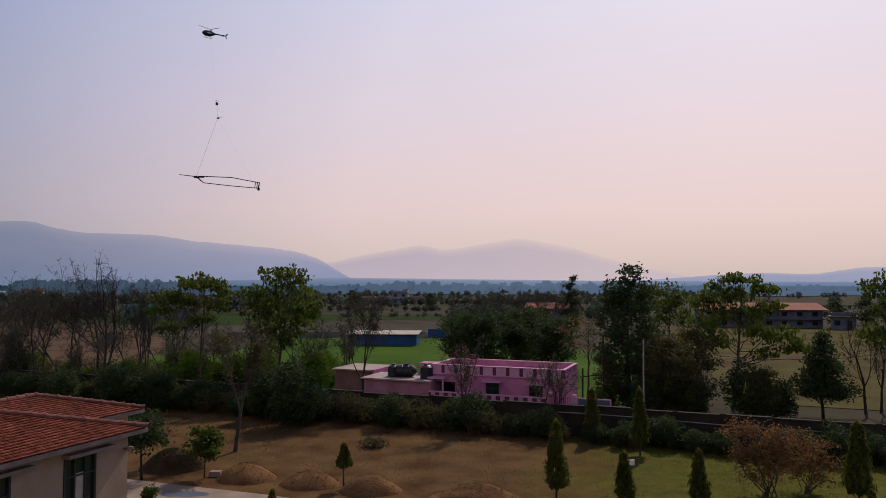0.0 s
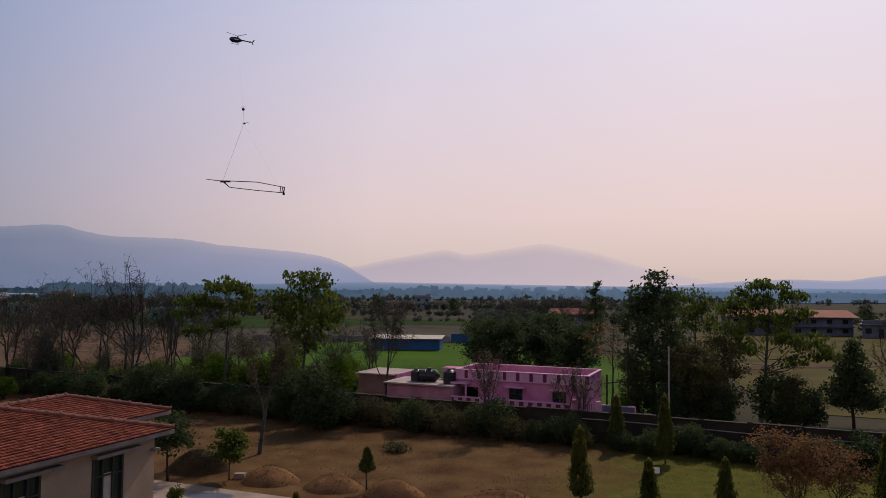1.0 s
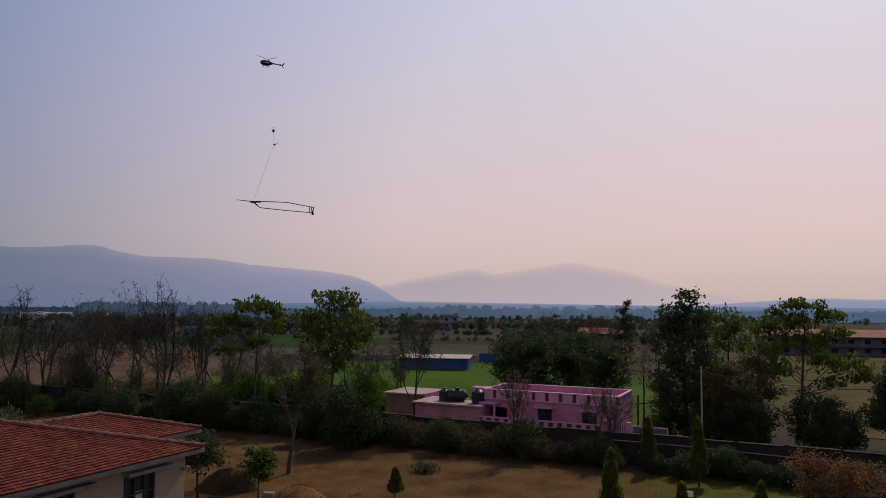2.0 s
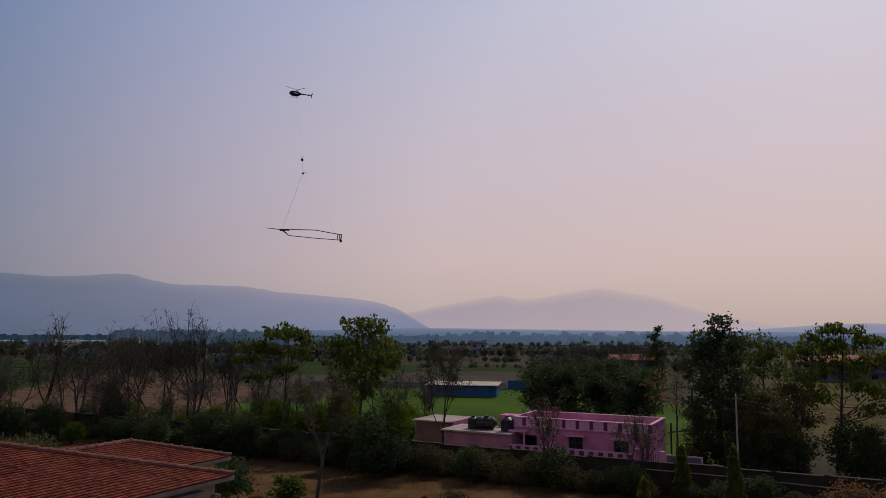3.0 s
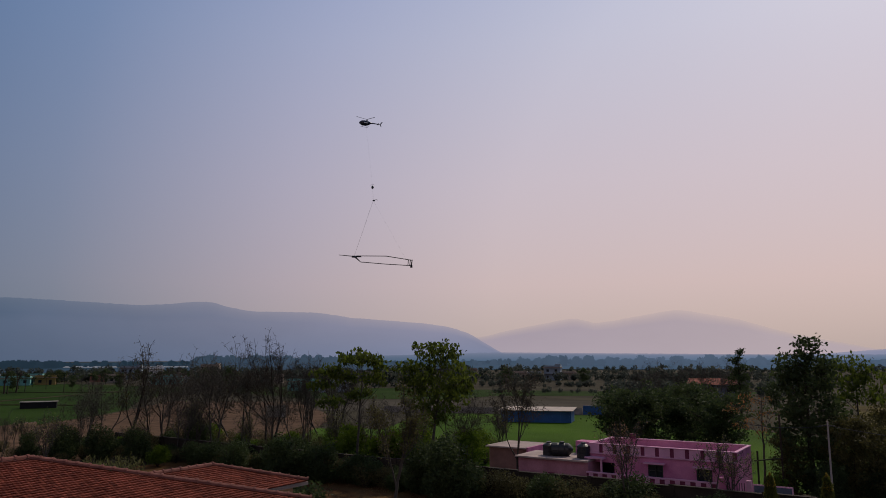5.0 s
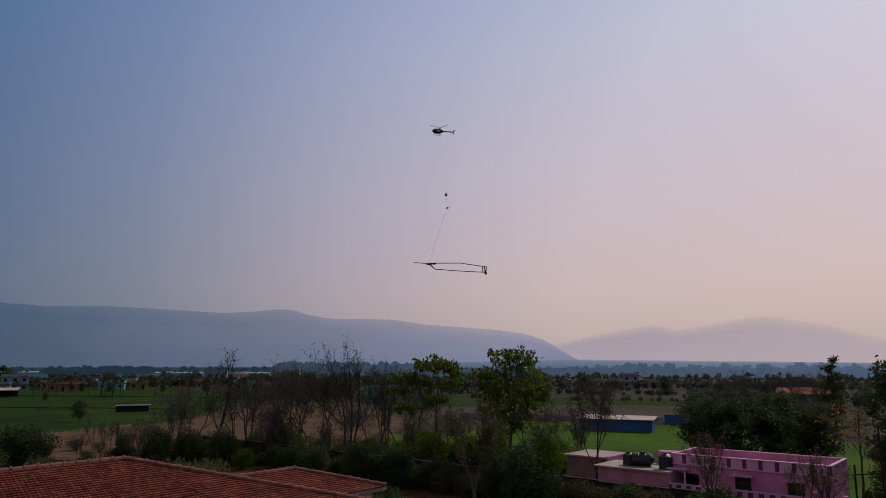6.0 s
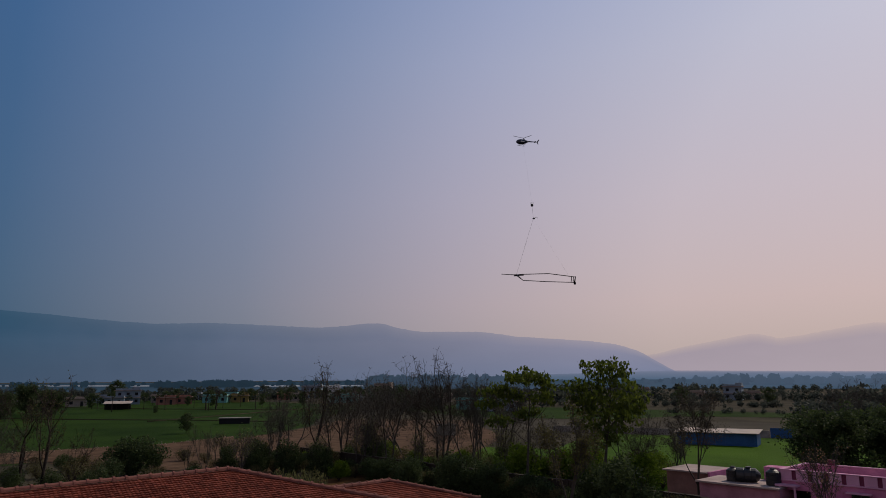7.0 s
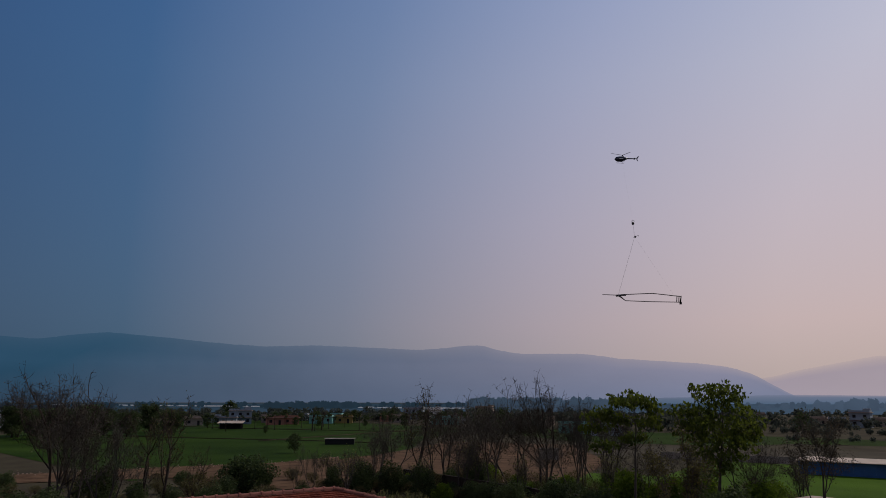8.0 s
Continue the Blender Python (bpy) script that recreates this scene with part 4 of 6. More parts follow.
bare_open = bare(39, 10.5, 0.46, 0.14, DARKBARK, 1, 5, DRYLEAF, 350, 0.16, rise=0.08)
bare_c = bare(34, 6.0, 0.42, 0.07, BARK, 3, 4, PALEGREEN, 500, 0.15)
bare_brown = bare(40, 7.0, 0.34, 0.09, BARK, 2, 4, PALELEAF, 500, 0.13)
bare_red = bare(36, 10.2, 0.34, 0.11, BARK, 1, 5, BUD, 4200, 0.12)
for az, d, sc, tn, kind in ((-29.6, 85, 1.44, 0, bare_a), (-31.1, 87, 1.12, 50, bare_c), (-25.6, 86, 1.16, 20, bare_big), (-27.9, 89, 1.30, 200, bare_b), (-23.3, 84, 1.27, 10, bare_poles), (-22.6, 87, 1.18, 120, bare_poles), (-35.2, 86, 1.25, 33, bare_open), (-33.6, 92, 1.24, 250, bare_b),
                            (-38.2, 93, 0.94, 300, bare_poles), (-43.2, 92, 0.62, 60, bare_poles), (-44.4, 90, 0.42, 160, bare_poles), (-30.4, 98, 1.32, 210, bare_a),
                            (-6.4, 61, 1.0, 15, bare_red), (2.2, 52.6, 0.98, 60, bare_brown), (8.4, 53.0, 0.98, 20, bare_c), (30.5, 70, 0.8, 130, bare_open), (31.4, 71, 0.74, 10, bare_open),
                            (-61.0, 75, 1.15, 0, bare_big), (-59.6, 77, 1.42, 140, bare_poles), (-60.4, 73, 1.36, 260, bare_a), (-57.6, 76, 1.22, 60, bare_poles), (-53.8, 74, 1.10, 99, bare_open), (-55.0, 78, 1.0, 310, bare_open), (-57.9, 72, 0.95, 20, bare_b), (-51.6, 80, 0.62, 20, bare_open),
                            (-63.3, 250, 1.42, 70, bare_big), (-61.6, 262, 1.35, 170, bare_big), (-31.2, 95, 1.06, 330, bare_c), (-42.3, 96, 0.8, 30, bare_c)):
    plant("bare_tree", kind, polar(az, d), "leafless grey tree with fine branching twigs", group="bare trees", turn=tn, scale=sc)
for i, (az, d, sc) in enumerate(((-37.0, 104, 1.12), (-33.0, 108, 1.18), (-26.8, 104, 1.30), (-21.4, 92, 1.12), (-20.4, 100, 1.18), (-32.2, 112, 1.18), (-15.6, 78, 0.85), (-10.2, 76, 0.7))):
    plant("bare_tree", (bare_b, bare_big, bare_a)[i % 3], polar(az, d), "leafless grey tree deep in the thicket", group="bare trees", turn=i * 67, scale=sc * (0.8 if i % 3 == 1 else 1.0))
for i, (az, d) in enumerate(((-36.9, 70), (-36.0, 71), (-37.8, 72), (-35.2, 72))):
    rg = np.random.default_rng(90 + i)
    r, a = rg.uniform(0, 1, 420) ** 0.5, rg.uniform(0, 6.28, 420)
    pts = np.stack([np.cos(a) * r * 1.3, np.sin(a) * r * 1.3, rg.uniform(0.2, 2.5, 420) * (1.1 - 0.4 * r)], 1)
    stems = Shape()
    for q in range(16):
        b = rg.uniform(0, 6.28)
        stems.tube([(0.3 * math.cos(b), 0.3 * math.sin(b), 0), (math.cos(b) * 0.6, math.sin(b) * 0.6, 1.3), (math.cos(b) * 0.95, math.sin(b) * 0.95, 2.4)], [0.02, 0.015, 0.006], 3, False)
    reeds = plant("reed_clump", (stems.mesh("stalks", BARK), Shape().leaves(pts, 0.42, rg, -1.1, 0.14).mesh("blades", PALEGREEN)), polar(az, d), "clump of pale upright reedy stalks", "reeds", "reed clumps")
    for piece in reeds.children:
        piece["kind"] = "stuff"

# bushes in front of and behind the wall
bush_dark = bush_mesh(41, 2.6, 5.4, 0.26, 5200, DARKLEAF)
bush_wide = bush_mesh(46, 3.8, 4.7, 0.3, 6500, DARKLEAF)
bush_low = bush_mesh(42, 2.2, 3.2, 0.22, 3600, DARKLEAF)
bush_green = bush_mesh(43, 2.4, 4.2, 0.26, 3600, BRIGHTLEAF)
bush_dry = bush_mesh(44, 1.7, 2.4, 0.15, 1500, DRYLEAF, 16)
for az, d, sc, tn, kind, lab in ((-11.6, 56, 1.05, 0, bush_dark, "large dark green bush by the wall"), (-13.4, 60, 0.9, 80, bush_dark, "large dark green bush by the wall"),
                                 (-24.5, 68, 0.85, 33, bush_dark, "dark bush beside the compound wall"), (-28.0, 72, 0.7, 190, bush_dark, "dark bush beside the compound wall"),
                                 (-21.5, 66, 0.72, 280, bush_dark, "dark bush beside the compound wall"), (23.2, 62, 0.95, 20, bush_dark, "dark bush below an open tree"),
                                 (25.0, 63, 0.7, 100, bush_dark, "dark bush below an open tree"), (18.8, 62, 1.15, 44, bush_low, "low dark bush behind the wall"),
                                 (-47.9, 93, 1.0, 70, bush_wide, "round dark bush behind the tiled roof"), (-39.6, 88, 0.8, 12, bush_dark, "dark bush on bare dirt"), (-34.8, 84, 0.75, 160, bush_dark, "dark bush on bare dirt"),
                                 (-16.0, 78, 0.9, 20, bush_green, "leafy light green bush by the wall"), (-19.6, 76, 1.1, 130, bush_green, "leafy light green bush by the wall"), (-10.0, 74, 0.95, 250, bush_green, "leafy light green bush by the wall"), (-13.5, 76, 1.0, 310, bush_green, "leafy light green bush by the wall")):
    plant("bush", kind, polar(az, d), lab, "bush", "bushes", tn, sc)
rng = np.random.default_rng(5)
for i in range(46):
    a = -64 + i * 2.65 + rng.uniform(-0.8, 0.8)
    kind = (bush_low, bush_dry, bush_low, bush_dry, bush_low)[i % 5]
    if -4 < a < 14 and i % 2:
        kind = bush_dry
    p = near_wall(a, -1.4 - rng.uniform(0, 1.2))
    plant("bush", kind, p, "scrubby bush against the compound wall", "bush", "hedge bushes", rng.uniform(0, 360), rng.uniform(0.6, 0.95) if a < 0 else rng.uniform(0.4, 0.62))

wall_scrub = bush_mesh(47, 2.0, 2.3, 0.14, 2600, DRYLEAF, 24)
for i in range(40):
    a = -36 + i * 1.9 + rng.uniform(-0.7, 0.7)
    plant("bush", (wall_scrub, bush_low)[i % 3 == 1 or a > 8], near_wall(a, -0.9 - rng.uniform(0, 1.3)), ("dry twiggy scrub at the foot of the wall", "dark low bush at the foot of the wall")[i % 3 == 1 or a > 8], "bush", "hedge bushes", rng.uniform(0, 360), rng.uniform(0.75, 1.15) * (1.0 if a < 8 else 0.68))
for i in range(34):
    plant("thicket_bush", (bush_dry, wall_scrub, bush_dry, bush_low)[i % 4], polar(-66 + 0.72 * i + rng.uniform(-0.5, 0.5), 82 + 26 * (i * 0.618 % 1)), "brown dry scrub on rough ground", "bush", "thicket", rng.uniform(0, 360), rng.uniform(0.5, 0.95))
# thicket between the wall and the fields
for i in range(26):
    az = -41 + 1.34 * i + rng.uniform(-0.5, 0.5)
    if az > -7:
        break
    d = 71 + 0.30 * max(0, -az - 12) + rng.uniform(0, 12)
    kind, lab = ((bare_c, "young thin tree with pale leaves in a thicket"), (bush_dry, "dry brown scrub in a thicket"), (bare_b, "nearly leafless tree in a thicket"), (bush_low, "low dark scrub in a thicket"), (bush_dry, "dry brown scrub in a thicket"))[i % 5]
    plant("thicket_tree" if i % 5 in (0, 2) else "thicket_bush", kind, polar(az, d), lab, "tree" if i % 5 in (0, 2) else "bush", "thicket", rng.uniform(0, 360), rng.uniform(0.8, 1.08) if i % 5 in (0, 2) else rng.uniform(0.6, 1.0))
for i in range(16):
    plant("thicket_bush", (bush_dark, bush_dry)[i % 2], polar(15.5 + 1.25 * i, 60 + rng.uniform(0, 7)) if i < 4 else polar(-41.5 + 1.1 * (i - 4), 86 + rng.uniform(0, 6)), "brownish scrub behind the wall", "bush", "thicket", rng.uniform(0, 360), rng.uniform(0.55, 0.85))

scrub = bush_mesh(45, 2.6, 4.4, 0.2, 2600, DRYLEAF, 30)
for i in range(30):
    az = -37 + i * 1.0 + rng.uniform(-0.4, 0.4)
    plant("thicket_bush", (scrub, bush_green, scrub)[i % 3], polar(az, 74 + 0.25 * max(0, -az - 10) + rng.uniform(0, 18)), ("brown twiggy scrub in a thicket", "light green leafy scrub in a thicket")[i % 3 == 1], "bush", "thicket", rng.uniform(0, 360), rng.uniform(0.5, 0.85))
olive = leafy(23, 7.4, 2.2, 0.06, 32, 0.1, 0.24, 20, 0.32, 0.6, DARKBARK, OLIVELEAF, 0.7, "round", 5)
for az, d, sc in ((17.0, 62, 0.82), (18.5, 61, 0.74), (19.6, 65, 0.9), (16.2, 66, 0.8), (13.1, 63, 0.6), (23.9, 61, 0.55)):
    plant("thicket_tree", olive, polar(az, d), "feathery olive-brown small tree behind the wall", "tree", "thicket", az * 50, sc)
for i in range(18):
    plant("thicket_bush", (bush_low, scrub, bush_dark)[i % 3], polar(-65 + 0.85 * i, 60 + 22 * (i * 0.618 % 1)), "dark scrub below bare trees", "bush", "thicket", i * 83, 0.55 + 0.45 * (i * 0.37 % 1))
for i in range(6):
    plant("bare_tree", bare_a, polar(3.5 + 1.35 * i, 150 + 9 * (i % 3)), "grey leafless tree beyond the mango trees", "tree", "far bare trees", i * 71, 1.15)

# mast trees on the lawn
for s, (x, y, h, r) in enumerate(((5.75, 36.6, 4.0, 0.62), (8.95, 35.6, 2.65, 0.5), (12.5, 35.2, 2.85, 0.52), (20.4, 35.4, 4.2, 0.7), (12.55, 45.8, 4.3, 0.6), (10.3, 49.6, 3.7, 0.6))):
    plant("mast_tree", column(50 + s, h, r), (x, y), "narrow drooping mast tree with golden tip", group="mast trees")
for x, y in ((-7.8, 33.0), (19.6, 33.0)):
    plant("mast_tree", column(70 + int(x), 1.5, 0.3), (x, y), "short young mast tree with golden tip", group="mast trees")
plant("sapling", column(60, 2.4, 0.40, 0.5), (-5.3, 38.5), "thin young mast tree on a bare stem")
plant("young_tree", leafy(61, 2.5, 1.0, 0.4, 14, 0.05, 0.2, 26, 0.2, 0.4, BARK, LEAF, 0.5, "round", 4), (-13.4, 40.5), "small leafy green tree by the driveway")
plant("small_tree", canopy(62, ((0.0, 3.1, 1.3, 0.8), (-0.5, 2.3, 1.5, 0.8), (0.6, 2.3, 1.0, 0.7), (-1.4, 2.8, 1.2, 0.8)), 2.6, 0.09, 0.3, DARKBARK, DARKLEAF, leaf=0.22, per_tip=13, density=50, droop=0.5, clump=0.18, hollow=0.3), polar(-22.7, 43.5), "small dense dark green tree behind the tiled house", turn=22)
plant("bush", bush_mesh(63, 0.5, 0.9, 0.12, 900, LEAF), (-14.8, 36.4), "small clipped green bush on the driveway", "bush")
plant("rust_bush", canopy(64, ((-1.1, 3.2, 1.1, 0.7), (0.3, 3.0, 1.1, 0.8), (-0.5, 2.2, 1.3, 0.7), (0.9, 2.2, 0.9, 0.7), (0.1, 1.5, 1.1, 0.5), (-1.3, 1.9, 0.8, 0.7), (-0.5, 1.0, 0.9, 0.5)), 0, 0.04, 0, BARK, RUSTLEAF, leaf=0.15, per_tip=13, density=52, droop=0.4, clump=0.17, hollow=0.2), (16.8, 37.2), "bush with rust-brown leaves and thin stems", "bush", "rust bushes", turn=-24)
plant("rust_bush", canopy(65, ((-0.5, 2.7, 0.9, 0.6), (0.5, 2.4, 1.0, 0.6), (0.1, 1.7, 1.1, 0.6), (1.2, 1.6, 0.7, 0.5), (-0.4, 1.1, 0.9, 0.5), (0.6, 0.9, 0.8, 0.5)), 0, 0.035, 0, BARK, RUSTLEAF, leaf=0.15, per_tip=12, density=46, droop=0.4, clump=0.17, hollow=0.2), (19.0, 37.9), "smaller bush with rust-brown leaves", "bush", "rust bushes", turn=-26)


# litter and tufts on the lawn
def scatter(name, count, seed, region, size, mat, label, droop):
    rg = np.random.default_rng(seed)
    a, b = rg.uniform(region[0], region[1], count), rg.uniform(region[2], region[3], count)
    keep = np.array([noise.noise(Vector((x * 0.22, y * 0.22, seed))) for x, y in zip(a, b)]) + rg.normal(0, 0.25, count) > 0.05
    p = np.array([near_wall(x, -y) for x, y in zip(a[keep], b[keep])])
    p[:, 2] = 0.06
    ob = new(name, Shape().leaves(p, size, rg, droop, 0.5).mesh(name, mat))
    tagged(ob, label, "ground cover", kind="stuff")


scatter("fallen_leaves", 4200, 3, (-26, 34, 0.5, 20), 0.12, PALELEAF, "dry fallen leaves on the lawn", 0.0)


scatter("grass_tufts", 16000, 9, (-26, 36, 0.8, 15), 0.09, PALEGREEN, "short tufts of drying grass on the lawn", -0.9)
scatter("bare_straw", 12000, 13, (-26, 36, 0.8, 15), 0.08, PALELEAF, "thin dry straw on the lawn", 0.0)


# ---- earth mounds and small things on the lawn ----
HEAP = material("heap_earth", (0.155, 0.078, 0.036), 0.95, 0.35, 0.8, 8.0, 0.7, second=(0.24, 0.125, 0.060), depth=0.06, spec=0.03)


def mound(x, y, rx, ry, h, seed, mat=HEAP, grass=260):
    s = Shape()
    rings, n = 12, 30
    v = [(0, 0, h)]
    for j in range(1, rings + 1):
        for i in range(n):
            a, r = i * 2 * math.pi / n, j / rings
            bump = 1 + 0.22 * noise.noise(Vector((math.cos(a) * r * 2 + seed, math.sin(a) * r * 2, seed)))
            rim = 1 + 0.12 * noise.noise(Vector((math.cos(a) * 1.4, math.sin(a) * 1.4, seed * 3)))
            z = h * math.cos(r * math.pi / 2) ** 0.95 * bump - 0.03 * (j == rings)
            v.append((math.cos(a) * r * rx * rim, math.sin(a) * r * ry * rim, z))
    f = [(0, 1 + i, 1 + (i + 1) % n) for i in range(n)]
    f += [(1 + (j - 1) * n + i, 1 + j * n + i, 1 + j * n + (i + 1) % n, 1 + (j - 1) * n + (i + 1) % n) for j in range(1, rings) for i in range(n)]
    s.add(v, f)
    t = thing("earth_mound", Matrix.Translation((x, y, 0)), "rounded heap of brown earth on the lawn", "mound", "earth mounds")
    part("soil", s, mat, t, smooth=True)
    rg = np.random.default_rng(int(seed * 10))
    k = grass
    a, r = rg.uniform(0, 6.28, k), rg.uniform(0, 1, k) ** 0.5
    z = h * np.cos(r * np.pi / 2) ** 0.95
    part("dry_grass", Shape().leaves(np.stack([np.cos(a) * r * rx, np.sin(a) * r * ry, z + 0.05], 1), 0.16, rg, -0.6, 0.25), DRYLEAF, t)["kind"] = "stuff"


for x, y, rx, ry, h, sd in ((-11.0, 40.4, 1.75, 1.3, 0.85, 1.0), (-7.2, 39.2, 1.75, 1.2, 0.78, 2.0), (-3.9, 38.0, 1.7, 1.2, 0.84, 3.0), (1.6, 36.4, 2.6, 1.3, 0.8, 4.0)):
    mound(x, y, rx, ry, h, sd)
mound(-16.0, 42.6, 1.9, 1.3, 1.15, 5.0, material("overgrown_earth", (0.075, 0.048, 0.026), 0.95, 0.45, 0.9, 8.0, 0.7, depth=0.06, spec=0.03), 1400)
plant("brush_pile", bush_mesh(71, 1.2, 0.7, 0.16, 700, DRYLEAF, 30), (-4.6, 48.0), "low pile of dry brush and twigs", "brush pile")
st = thing("stone", Matrix.Translation((-12.9, 40.9, 0.0)), "pale stone block beside an earth heap", "stone")
part("block", Shape().box(-0.3, -0.2, 0, 0.3, 0.2, 0.32), CONCRETE, st)
sg = thing("sign_board", Matrix.Translation((9.9, 38.0, 0)), "small white board on a thin post", "sign")
part("post", Shape().tube([(0, 0, 0), (0, 0, 1.4)], 0.03, 6), STEEL, sg)
part("board", Shape().box(-0.2, -0.03, 1.38, 0.2, 0.03, 1.66), WHITE, sg, "white painted board")


# ---- poles and cables ----
def pole(x, y, h, label):
    t = thing("utility_pole", Matrix.Translation((x, y, 0)), label, "pole", "utility poles")
    part("shaft", Shape().tube([(0, 0, 0), (0.05, 0, h)], [0.075, 0.055], 8), POLE, t)
    part("crossarm", Shape().box(-0.5, -0.04, h - 0.35, 0.5, 0.04, h - 0.27), STEEL, t)
    return t


pole(15.2, 54.4, 6.6, "slender cement utility pole by the wall")
lp = thing("line_posts", Matrix.Translation((11.4, 58.6, 0)), "two dark posts joined by a rail beside the pink house", "posts")
part("post", Shape().tube([(0, 0, 0), (0.03, 0, 4.0)], 0.07, 7), DARKBARK, lp)
part("post", Shape().tube([(2.0, 1.2, 0), (2.0, 1.2, 6.6)], 0.07, 7), DARKBARK, lp)
part("rail", Shape().tube([(-0.2, -0.1, 3.3), (2.1, 1.25, 3.35)], 0.05, 6), DARKBARK, lp)
plant("banana_plant", bush_mesh(66, 0.9, 2.6, 0.7, 130, BRIGHTLEAF, 5), (12.6, 58.6), "broad-leaved plant between the posts", "plant")
pole(28.5, 109.0, 7.0, "far cement utility pole in pasture")


def cable(a, b, sag, label):
    q = np.linspace(0, 1, 14)[:, None]
    p = np.array(a)[None] * (1 - q) + np.array(b)[None] * q
    p[:, 2] -= sag * 4 * (q * (1 - q))[:, 0]
    ob = new("cable", Shape().tube(p, 0.018, 4).mesh("cable", STEEL))
    tagged(ob, label, "cable")


cable((15.25, 54.4, 6.3), (10.4, 60.2, 6.0), 0.3, "thin dark overhead wire")
cable((15.25, 54.4, 6.3), (38.0, 60.0, 5.2), 0.9, "thin dark overhead wire")
pipe = new("pipe", Shape().tube([near_wall(13 + i * 2.5, -0.5, 1.75 - 0.02 * i + 0.04 * math.sin(i)) for i in range(13)], 0.035, 6).mesh("pipe", GREY))
tagged(pipe, "pale pipe running along the wall", "pipe")


# ---- far buildings ----
def school(p, turn, L, D, H, floors, label, red):
    h = thing("long_building", Matrix.Translation(p) @ Matrix.Rotation(radians(turn), 4, "Z"), label, "building", "far buildings")
    w = Shape()
    n = max(3, int(L / 3.2))
    fh = H / floors
    w.box(0, 0.3, 0, L, D, H)
    part("wall", w, GREYBLUE, h, "shaded grey-blue wall")
    for f in range(floors):
        for i in range(n):
            x = (i + 0.5) * L / n
            part("window", Shape().box(x - 0.6, 0.22, f * fh + fh * 0.3, x + 0.6, 0.298, f * fh + fh * 0.72), VOID, h)
        part("balcony_slab", Shape().box(0, -0.9, (f + 1) * fh - 0.15, L, 0.29, (f + 1) * fh), GREYBLUE, h)
    r = Shape()
    e, rise = 0.9, 1.6
    r.add([(-e, -e - 0.3, H), (L + e, -e - 0.3, H), (L + e, D + e, H), (-e, D + e, H), (-e * 0.2, D / 2, H + rise), (L + e * 0.2, D / 2, H + rise)],
          [(0, 1, 5, 4), (2, 3, 4, 5), (1, 2, 5), (3, 0, 4), (3, 2, 1, 0)])
    part("roof", r, red, h, "red sheet roof")


RED = material("red_sheet_roof", (0.27, 0.075, 0.05), 0.7, 0.2, 0.3, 4.0, 0.1, second=(0.33, 0.11, 0.08), spec=0.05)
school(Vector((64, 176, 0)), -8, 28, 9, 4.4, 2, "long two-storey building with red roof beyond the pasture", RED)
school(Vector((25, 210, 0)), -5, 12, 8, 3.4, 1, "low red-roofed building among trees", RED)


def village_house(p, turn, w, d, floors, wall_mat, label, stair=True):
    h = thing("village_house", Matrix.Translation(p) @ Matrix.Rotation(radians(turn), 4, "Z"), label, "house", "village houses")
    H = floors * 3.0
    part("wall", Shape().box(-w / 2, 0, 0, w / 2, d, H), wall_mat, h)
    part("roof_slab", Shape().box(-w / 2 - 0.5, -0.7, H, w / 2 + 0.5, d + 0.4, H + 0.18), CONCRETE, h)
    par = Shape().box(-w / 2, 0, H + 0.18, w / 2, 0.12, H + 0.9).box(-w / 2, d - 0.12, H + 0.18, w / 2, d, H + 0.9)
    par.box(-w / 2, 0.12, H + 0.18, -w / 2 + 0.12, d - 0.12, H + 0.9).box(w / 2 - 0.12, 0.12, H + 0.18, w / 2, d - 0.12, H + 0.9)
    part("parapet", par, wall_mat, h)
    for f in range(floors):
        k = max(2, int(w / 3))
        for i in range(k):
            x = -w / 2 + (i + 0.5) * w / k
            z = f * 3.0
            if i == k // 2 and f == 0:
                part("door", Shape().box(x - 0.5, -0.05, z, x + 0.5, -0.002, z + 2.1), VOID, h)
            else:
                part("window", Shape().box(x - 0.6, -0.05, z + 1.0, x + 0.6, -0.002, z + 2.2), VOID, h)
        if f:
            part("balcony", Shape().box(-w / 2 - 0.1, -1.0, f * 3.0 - 0.1, w / 2 + 0.1, -0.06, f * 3.0 + 0.05), CONCRETE, h)
    if stair:
        part("stair_room", Shape().box(w / 2 - 3.0, d - 3.2, H + 0.19, w / 2 - 0.2, d - 0.3, H + 1.7), wall_mat, h)


